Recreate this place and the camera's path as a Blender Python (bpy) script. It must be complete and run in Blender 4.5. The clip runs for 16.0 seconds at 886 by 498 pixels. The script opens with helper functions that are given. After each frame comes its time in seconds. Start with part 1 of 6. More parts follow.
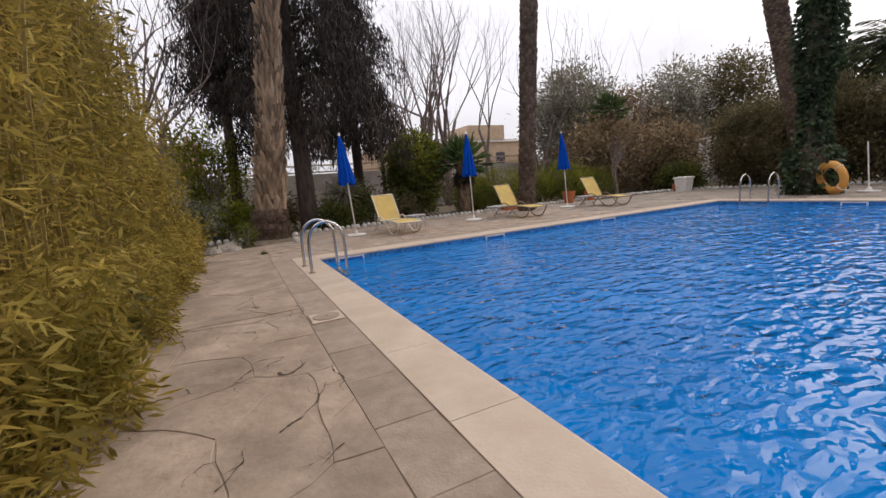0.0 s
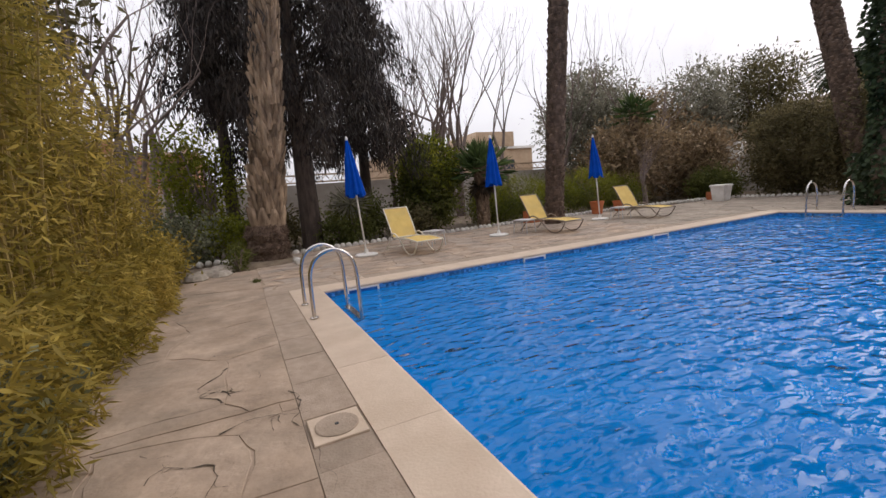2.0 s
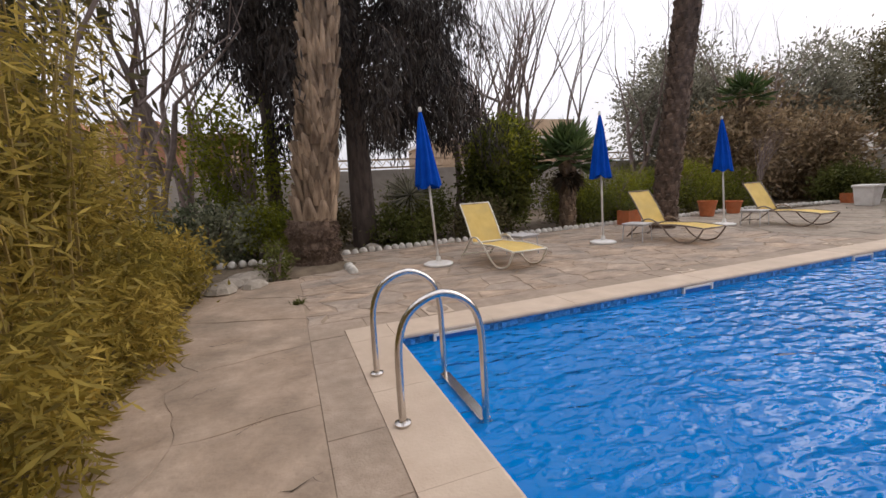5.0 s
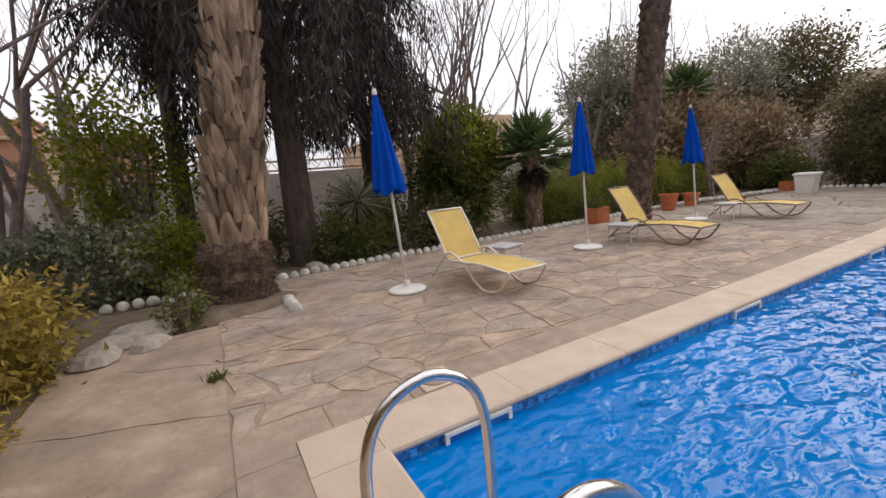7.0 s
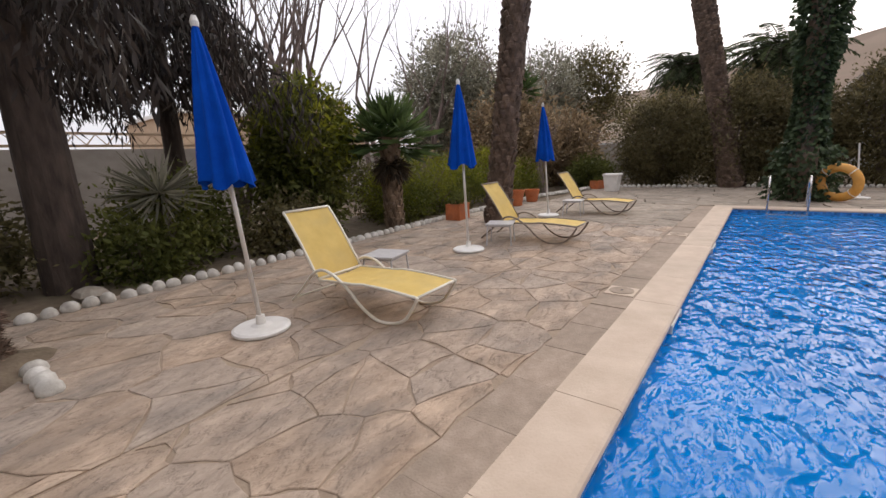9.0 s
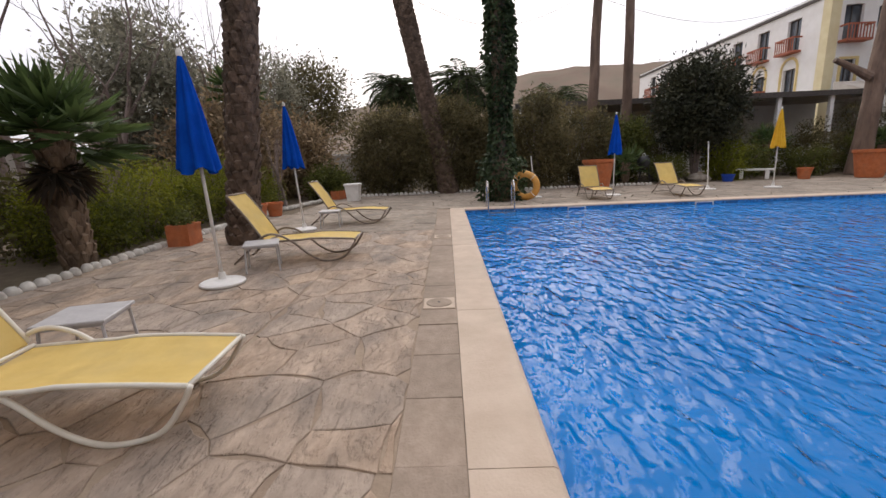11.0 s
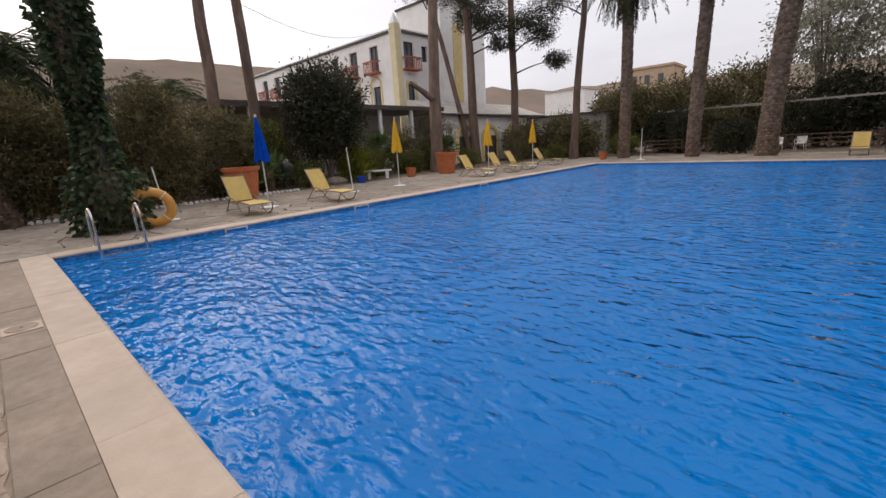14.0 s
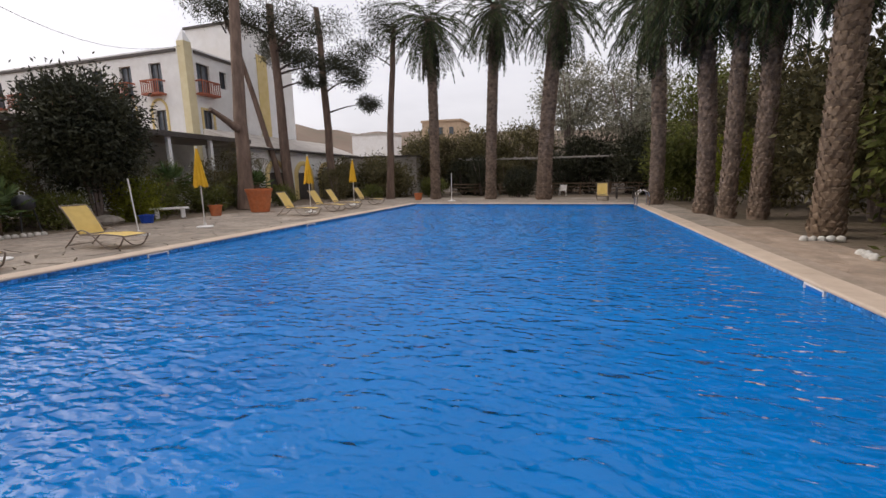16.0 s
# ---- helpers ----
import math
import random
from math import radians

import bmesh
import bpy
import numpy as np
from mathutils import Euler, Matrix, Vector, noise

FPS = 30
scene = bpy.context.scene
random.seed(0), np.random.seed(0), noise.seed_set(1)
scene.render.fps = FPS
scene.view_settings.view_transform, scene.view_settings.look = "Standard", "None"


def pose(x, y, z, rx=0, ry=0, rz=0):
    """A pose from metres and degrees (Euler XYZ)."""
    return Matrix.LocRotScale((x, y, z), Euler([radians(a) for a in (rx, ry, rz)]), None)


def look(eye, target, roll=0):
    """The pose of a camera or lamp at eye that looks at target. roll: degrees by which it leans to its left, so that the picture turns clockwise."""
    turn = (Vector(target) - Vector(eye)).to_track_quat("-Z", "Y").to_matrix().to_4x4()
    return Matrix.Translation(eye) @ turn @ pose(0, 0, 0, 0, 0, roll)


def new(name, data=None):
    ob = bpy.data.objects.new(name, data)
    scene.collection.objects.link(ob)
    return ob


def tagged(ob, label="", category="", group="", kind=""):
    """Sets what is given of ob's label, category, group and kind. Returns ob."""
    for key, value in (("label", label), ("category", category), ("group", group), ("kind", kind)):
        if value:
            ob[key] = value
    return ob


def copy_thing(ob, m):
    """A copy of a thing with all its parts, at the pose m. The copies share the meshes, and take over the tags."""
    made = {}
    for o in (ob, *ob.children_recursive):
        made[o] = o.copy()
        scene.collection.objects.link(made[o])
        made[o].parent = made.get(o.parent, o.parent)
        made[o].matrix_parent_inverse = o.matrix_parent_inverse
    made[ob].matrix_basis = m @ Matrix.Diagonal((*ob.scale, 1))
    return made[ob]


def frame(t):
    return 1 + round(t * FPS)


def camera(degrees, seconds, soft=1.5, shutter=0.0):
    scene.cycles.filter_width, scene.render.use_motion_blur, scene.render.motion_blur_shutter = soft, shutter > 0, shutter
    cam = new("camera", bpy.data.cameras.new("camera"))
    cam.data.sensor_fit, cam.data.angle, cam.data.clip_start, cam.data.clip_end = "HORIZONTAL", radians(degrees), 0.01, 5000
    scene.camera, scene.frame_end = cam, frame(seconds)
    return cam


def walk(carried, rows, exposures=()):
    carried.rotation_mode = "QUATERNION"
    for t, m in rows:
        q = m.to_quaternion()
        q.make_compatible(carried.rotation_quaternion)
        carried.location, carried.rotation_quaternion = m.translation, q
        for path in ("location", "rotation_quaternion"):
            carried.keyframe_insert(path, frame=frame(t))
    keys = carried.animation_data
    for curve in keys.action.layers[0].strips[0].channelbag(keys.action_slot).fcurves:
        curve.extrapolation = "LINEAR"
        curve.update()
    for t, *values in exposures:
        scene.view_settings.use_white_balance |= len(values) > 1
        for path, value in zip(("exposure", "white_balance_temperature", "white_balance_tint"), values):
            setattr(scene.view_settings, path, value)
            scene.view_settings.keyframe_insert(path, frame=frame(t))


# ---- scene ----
cam = camera(93.6, 16.0)
PATH = [
    (0, (-1.291, -8.353, 1.231), (-0.43, -6.574, 0.926), -4.6),
    (0.5, (-1.231, -8.009, 1.295), (-0.326, -6.251, 0.994), -3.4),
    (1, (-1.072, -7.529, 1.301), (-0.112, -5.799, 1.002), -3.8),
    (1.5, (-0.975, -7.112, 1.349), (-0.054, -5.36, 1.065), -4.6),
    (2, (-0.986, -6.62, 1.356), (-0.133, -4.831, 1.089), -4.9),
    (2.5, (-0.94, -6.181, 1.356), (-0.169, -4.358, 1.071), -5.0),
    (3, (-0.872, -5.745, 1.437), (-0.14, -3.905, 1.158), -5.0),
    (3.5, (-0.882, -5.43, 1.476), (-0.18, -3.578, 1.2), -3.2),
    (4, (-0.977, -4.782, 1.39), (-0.274, -2.927, 1.129), -1.9),
    (4.2, (-0.958, -4.586, 1.376), (-0.266, -2.729, 1.103), -2.4),
    (6.3, (-0.816, -2.91, 1.608), (-0.087, -1.077, 1.278), -4.9),
    (6.5, (-0.792, -2.734, 1.609), (-0.018, -0.921, 1.273), -5.2),
    (7, (-0.705, -2.208, 1.561), (0.247, -0.48, 1.232), -5.0),
    (7.5, (-0.752, -1.821, 1.666), (0.232, -0.12, 1.293), -3.4),
    (8, (-0.655, -1.331, 1.672), (0.522, 0.232, 1.257), -3.2),
    (8.2, (-0.615, -1.17, 1.677), (0.662, 0.31, 1.253), -2.6),
    (10.3, (0.232, 0.183, 1.387), (2.098, 0.775, 0.977), -4.5),
    (10.5, (0.269, 0.276, 1.455), (2.179, 0.707, 1.045), -3.9),
    (11, (0.441, 0.456, 1.446), (2.398, 0.49, 1.033), -2.4),
    (11.5, (0.758, 0.518, 1.436), (2.707, 0.345, 1.024), -4.1),
    (12, (1.034, 0.53, 1.51), (2.958, 0.18, 1.091), -5.5),
    (12.5, (1.376, 0.616, 1.533), (3.273, 0.139, 1.114), -3.9),
    (13, (1.743, 0.662, 1.54), (3.554, -0.075, 1.118), -3.1),
    (13.5, (2.124, 0.57, 1.625), (3.679, -0.599, 1.16), -4.8),
    (14, (2.368, 0.519, 1.623), (3.697, -0.895, 1.138), -3.4),
    (14.5, (2.733, 0.393, 1.648), (3.945, -1.121, 1.159), -2.4),
    (15, (3.03, 0.328, 1.646), (4.238, -1.225, 1.284), -1.3),
    (15.5, (3.269, 0.205, 1.671), (4.324, -1.46, 1.332), -1.8),
    (16, (3.519, 0.278, 1.624), (4.091, -1.608, 1.284), -1.0),
]
walk(cam, [(t, look(eye, target, roll)) for t, eye, target, roll in PATH],
     exposures=[(0, -0.12), (4, -0.08), (8, 0.06), (11, -0.1), (13, -0.22), (16, -0.18)])

# ---- light ----
world = bpy.data.worlds.new("overcast_sky")
scene.world = world
world.use_nodes = True
wn, wl = world.node_tree.nodes, world.node_tree.links
wn.clear()
w_out = wn.new("ShaderNodeOutputWorld")
w_bg = wn.new("ShaderNodeBackground")
w_sky = wn.new("ShaderNodeTexSky")
w_sky.sky_type, w_sky.sun_disc = "NISHITA", False
SUN_EL, SUN_AZ = radians(32), radians(90)
w_sky.sun_elevation, w_sky.sun_rotation = SUN_EL, SUN_AZ
w_sky.dust_density, w_sky.air_density, w_sky.ozone_density = 4.0, 1.0, 1.0
w_co = wn.new("ShaderNodeTexCoord")
w_map = wn.new("ShaderNodeMapping")
w_map.inputs["Scale"].default_value = (1.0, 1.0, 2.6)
w_noise = wn.new("ShaderNodeTexNoise")
w_noise.inputs["Scale"].default_value = 1.7
w_noise.inputs["Detail"].default_value = 6.0
w_noise.inputs["Roughness"].default_value = 0.55
w_ramp = wn.new("ShaderNodeValToRGB")
w_ramp.color_ramp.elements[0].position, w_ramp.color_ramp.elements[0].color = 0.3, (7.0, 6.8, 7.3, 1)
w_ramp.color_ramp.elements[1].position, w_ramp.color_ramp.elements[1].color = 0.7, (9.6, 9.3, 9.8, 1)
w_mix = wn.new("ShaderNodeMixRGB")
w_mix.inputs[0].default_value = 0.88
wl.new(w_co.outputs["Generated"], w_map.inputs["Vector"])
wl.new(w_map.outputs["Vector"], w_noise.inputs["Vector"])
wl.new(w_noise.outputs["Fac"], w_ramp.inputs["Fac"])
wl.new(w_sky.outputs["Color"], w_mix.inputs[1])
wl.new(w_ramp.outputs["Color"], w_mix.inputs[2])
# an overcast dome is brighter overhead than at the horizon
w_sep = wn.new("ShaderNodeSeparateXYZ")
wl.new(w_co.outputs["Generated"], w_sep.inputs["Vector"])
w_lift = wn.new("ShaderNodeMath")
w_lift.operation, w_lift.use_clamp = "MAXIMUM", True
w_lift.inputs[1].default_value = 0.0
wl.new(w_sep.outputs["Z"], w_lift.inputs[0])
w_dome = wn.new("ShaderNodeMath")
w_dome.operation = "MULTIPLY_ADD"
w_dome.inputs[1].default_value, w_dome.inputs[2].default_value = 0.085, 0.105
wl.new(w_lift.outputs[0], w_dome.inputs[0])
wl.new(w_mix.outputs["Color"], w_bg.inputs["Color"])
# thin cloud glows in a wide round about the hidden sun
w_dot = wn.new("ShaderNodeVectorMath")
w_dot.operation = "DOT_PRODUCT"
w_dot.inputs[1].default_value = (math.sin(SUN_AZ) * math.cos(SUN_EL), math.cos(SUN_AZ) * math.cos(SUN_EL), math.sin(SUN_EL))
wl.new(w_co.outputs["Generated"], w_dot.inputs[0])
w_pos = wn.new("ShaderNodeMath")
w_pos.operation = "MAXIMUM"
w_pos.inputs[1].default_value = 0.0
wl.new(w_dot.outputs["Value"], w_pos.inputs[0])
w_pow = wn.new("ShaderNodeMath")
w_pow.operation = "POWER"
w_pow.inputs[1].default_value = 3.0
wl.new(w_pos.outputs[0], w_pow.inputs[0])
w_glow = wn.new("ShaderNodeMath")
w_glow.operation = "MULTIPLY_ADD"
w_glow.inputs[1].default_value, w_glow.inputs[2].default_value = 0.3, 1.0
wl.new(w_pow.outputs[0], w_glow.inputs[0])
w_all = wn.new("ShaderNodeMath")
w_all.operation = "MULTIPLY"
wl.new(w_dome.outputs[0], w_all.inputs[0])
wl.new(w_glow.outputs[0], w_all.inputs[1])
wl.new(w_all.outputs[0], w_bg.inputs["Strength"])
wl.new(w_bg.outputs["Background"], w_out.inputs["Surface"])
sun = new("sun", bpy.data.lights.new("sun", "SUN"))
sun.data.energy, sun.data.angle, sun.data.color = 1.5, radians(50), (1.0, 0.93, 0.84)
sun.matrix_world = look((0, 0, 30), (-math.sin(SUN_AZ) * 20, -math.cos(SUN_AZ) * 20, 30 - math.tan(SUN_EL) * 20))


# ---- materials ----
def material(name, base, second=None, scale=6.0, rough=0.75, bump=0.15, bump_scale=None, metal=0.0, island=0.0, obj=0.0,
             stain=None, stain_scale=1.2, stain_amount=0.5, stretch=(1, 1, 1), trans=0.0, spec=0.4, detail=8.0, alt=None, ledge=0.0, ledge_scale=2.2):
    """A surface with grain, stains and relief: base and second colours mixed by noise, value varied by piece."""
    m = bpy.data.materials.new(name)
    m.use_nodes = True
    n, l = m.node_tree.nodes, m.node_tree.links
    bsdf = n["Principled BSDF"]
    co = n.new("ShaderNodeTexCoord")
    mp = n.new("ShaderNodeMapping")
    mp.inputs["Scale"].default_value = stretch
    geo = n.new("ShaderNodeNewGeometry")
    l.new(geo.outputs["Position"], mp.inputs["Vector"])
    nz = n.new("ShaderNodeTexNoise")
    nz.inputs["Scale"].default_value, nz.inputs["Detail"].default_value, nz.inputs["Roughness"].default_value = scale, detail, 0.6
    l.new(mp.outputs["Vector"], nz.inputs["Vector"])
    ramp = n.new("ShaderNodeValToRGB")
    ramp.color_ramp.elements[0].position, ramp.color_ramp.elements[0].color = 0.36, (*base, 1)
    second = second or tuple(min(1, c * 1.25) for c in base)
    ramp.color_ramp.elements[1].position, ramp.color_ramp.elements[1].color = 0.66, (*second, 1)
    l.new(nz.outputs["Fac"], ramp.inputs["Fac"])
    colour = ramp.outputs["Color"]
    if alt:
        piece = n.new("ShaderNodeObjectInfo")
        tone = n.new("ShaderNodeMath")
        tone.operation, tone.inputs[1].default_value = "MULTIPLY", 7.31
        wrap = n.new("ShaderNodeMath")
        wrap.operation = "FRACT"
        l.new(piece.outputs["Random"], tone.inputs[0])
        l.new(tone.outputs[0], wrap.inputs[0])
        ax = n.new("ShaderNodeMixRGB")
        ax.inputs[2].default_value = (*alt, 1)
        half = n.new("ShaderNodeMath")
        half.operation, half.inputs[1].default_value = "MULTIPLY", 0.75
        l.new(wrap.outputs[0], half.inputs[0])
        l.new(half.outputs[0], ax.inputs[0])
        l.new(colour, ax.inputs[1])
        colour = ax.outputs["Color"]
    if stain:
        sn = n.new("ShaderNodeTexNoise")
        sn.inputs["Scale"].default_value, sn.inputs["Detail"].default_value = stain_scale, 5.0
        l.new(mp.outputs["Vector"], sn.inputs["Vector"])
        sr = n.new("ShaderNodeValToRGB")
        sr.color_ramp.elements[0].position, sr.color_ramp.elements[0].color = 0.47, (0, 0, 0, 1)
        sr.color_ramp.elements[1].position, sr.color_ramp.elements[1].color = 0.68, (stain_amount,) * 3 + (1,)
        l.new(sn.outputs["Fac"], sr.inputs["Fac"])
        mx = n.new("ShaderNodeMixRGB")
        mx.inputs[2].default_value = (*stain, 1)
        l.new(sr.outputs["Color"], mx.inputs[0])
        l.new(colour, mx.inputs[1])
        colour = mx.outputs["Color"]
    if ledge:
        # blotches of dust and lichen over the layers
        mot = n.new("ShaderNodeTexNoise")
        mot.inputs["Scale"].default_value, mot.inputs["Detail"].default_value, mot.inputs["Roughness"].default_value = ledge_scale * 2.6, 8.0, 0.7
        l.new(mp.outputs["Vector"], mot.inputs["Vector"])
        mv = n.new("ShaderNodeMapRange")
        mv.inputs["From Min"].default_value, mv.inputs["From Max"].default_value = 0.3, 0.7
        mv.inputs["To Min"].default_value, mv.inputs["To Max"].default_value = 0.72, 1.2
        l.new(mot.outputs["Fac"], mv.inputs["Value"])
        mh = n.new("ShaderNodeHueSaturation")
        l.new(mv.outputs["Result"], mh.inputs["Value"])
        l.new(colour, mh.inputs["Color"])
        colour = mh.outputs["Color"]
    if island or obj:
        hsv = n.new("ShaderNodeHueSaturation")
        mr = n.new("ShaderNodeMapRange")
        amount = island or obj
        mr.inputs["To Min"].default_value, mr.inputs["To Max"].default_value = 1 - amount, 1 + amount
        if island:
            l.new(geo.outputs["Random Per Island"], mr.inputs["Value"])
        else:
            info = n.new("ShaderNodeObjectInfo")
            l.new(info.outputs["Random"], mr.inputs["Value"])
        l.new(mr.outputs["Result"], hsv.inputs["Value"])
        l.new(colour, hsv.inputs["Color"])
        colour = hsv.outputs["Color"]
    l.new(colour, bsdf.inputs["Base Color"])
    bsdf.inputs["Roughness"].default_value = rough
    bsdf.inputs["Metallic"].default_value = metal
    bsdf.inputs["Specular IOR Level"].default_value = spec
    if bump:
        bn = n.new("ShaderNodeTexNoise")
        bn.inputs["Scale"].default_value, bn.inputs["Detail"].default_value = bump_scale or scale * 4, 6.0
        l.new(mp.outputs["Vector"], bn.inputs["Vector"])
        bp = n.new("ShaderNodeBump")
        bp.inputs["Strength"].default_value, bp.inputs["Distance"].default_value = bump, 0.02
        l.new(bn.outputs["Fac"], bp.inputs["Height"])
        normal = bp.outputs["Normal"]
        if ledge:
            # split layers: a slow noise drawn into soft terraces
            ln_ = n.new("ShaderNodeTexNoise")
            ln_.inputs["Scale"].default_value, ln_.inputs["Detail"].default_value, ln_.inputs["Roughness"].default_value = ledge_scale, 7.0, 0.55
            l.new(mp.outputs["Vector"], ln_.inputs["Vector"])
            up = n.new("ShaderNodeMath")
            up.operation, up.inputs[1].default_value = "MULTIPLY", 11.0
            l.new(ln_.outputs["Fac"], up.inputs[0])
            turn = n.new("ShaderNodeMath")
            turn.operation, turn.inputs[1].default_value = "MULTIPLY", 2 * math.pi
            l.new(up.outputs[0], turn.inputs[0])
            wave = n.new("ShaderNodeMath")
            wave.operation = "SINE"
            l.new(turn.outputs[0], wave.inputs[0])
            mixh = n.new("ShaderNodeMath")
            mixh.operation, mixh.inputs[1].default_value = "MULTIPLY_ADD", 0.15
            l.new(wave.outputs[0], mixh.inputs[0])
            l.new(up.outputs[0], mixh.inputs[2])
            lb = n.new("ShaderNodeBump")
            lb.inputs["Strength"].default_value, lb.inputs["Distance"].default_value = 1.0, ledge
            l.new(mixh.outputs[0], lb.inputs["Height"])
            l.new(normal, lb.inputs["Normal"])
            normal = lb.outputs["Normal"]
        l.new(normal, bsdf.inputs["Normal"])
    if trans:
        tr = n.new("ShaderNodeBsdfTranslucent")
        l.new(colour, tr.inputs["Color"])
        ms = n.new("ShaderNodeMixShader")
        ms.inputs[0].default_value = trans
        l.new(bsdf.outputs[0], ms.inputs[1])
        l.new(tr.outputs[0], ms.inputs[2])
        l.new(ms.outputs[0], n["Material Output"].inputs["Surface"])
    return m


def foliage(name, dark, light, trans=0.3):
    return material(name, dark, light, scale=0.9, rough=0.6, bump=0, island=0.45, trans=trans, spec=0.25, detail=3.0)


def water_material():
    """Blue light from the basin under a rippled mirror: two crossing trains of short ripples with finer ones on top."""
    m = bpy.data.materials.new("pool_water")
    m.use_nodes = True
    n, l = m.node_tree.nodes, m.node_tree.links
    n.remove(n["Principled BSDF"])
    geo = n.new("ShaderNodeNewGeometry")
    height = None
    for turn, stretch, scale, detail, twist, amount in ((-32, (0.7, 1.4, 1), 5.4, 0.6, 0.5, 1.0), (24, (0.75, 1.4, 1), 9.0, 0.6, 0.4, 0.42), (-60, (1, 1.3, 1), 2.2, 0.0, 0.3, 0.6)):
        mp = n.new("ShaderNodeMapping")
        mp.inputs["Rotation"].default_value = (0, 0, radians(turn))
        mp.inputs["Scale"].default_value = stretch
        l.new(geo.outputs["Position"], mp.inputs["Vector"])
        tex = n.new("ShaderNodeTexNoise")
        tex.inputs["Scale"].default_value, tex.inputs["Detail"].default_value, tex.inputs["Distortion"].default_value = scale, detail, twist
        l.new(mp.outputs["Vector"], tex.inputs["Vector"])
        add = n.new("ShaderNodeMath")
        add.operation = "MULTIPLY_ADD"
        add.inputs[1].default_value = amount
        l.new(tex.outputs["Fac"], add.inputs[0])
        if height:
            l.new(height, add.inputs[2])
        else:
            add.inputs[2].default_value = 0.0
        height = add.outputs[0]
    bp = n.new("ShaderNodeBump")
    bp.inputs["Strength"].default_value, bp.inputs["Distance"].default_value = 1.0, 0.062
    l.new(height, bp.inputs["Height"])
    big = n.new("ShaderNodeTexNoise")
    big.inputs["Scale"].default_value = 0.5
    l.new(geo.outputs["Position"], big.inputs["Vector"])
    rp = n.new("ShaderNodeValToRGB")
    rp.color_ramp.elements[0].position, rp.color_ramp.elements[0].color = 0.35, (0.0, 0.142, 0.455, 1)
    rp.color_ramp.elements[1].position, rp.color_ramp.elements[1].color = 0.7, (0.0, 0.172, 0.525, 1)
    l.new(big.outputs["Fac"], rp.inputs["Fac"])
    body = n.new("ShaderNodeBsdfDiffuse")
    l.new(rp.outputs["Color"], body.inputs["Color"])
    gloss = n.new("ShaderNodeBsdfGlossy")
    gloss.inputs["Roughness"].default_value = 0.0
    fres = n.new("ShaderNodeFresnel")
    fres.inputs["IOR"].default_value = 1.33
    l.new(bp.outputs["Normal"], gloss.inputs["Normal"])
    l.new(bp.outputs["Normal"], fres.inputs["Normal"])
    mix = n.new("ShaderNodeMixShader")
    l.new(fres.outputs[0], mix.inputs[0])
    l.new(body.outputs[0], mix.inputs[1])
    l.new(gloss.outputs[0], mix.inputs[2])
    l.new(mix.outputs[0], n["Material Output"].inputs["Surface"])
    return m


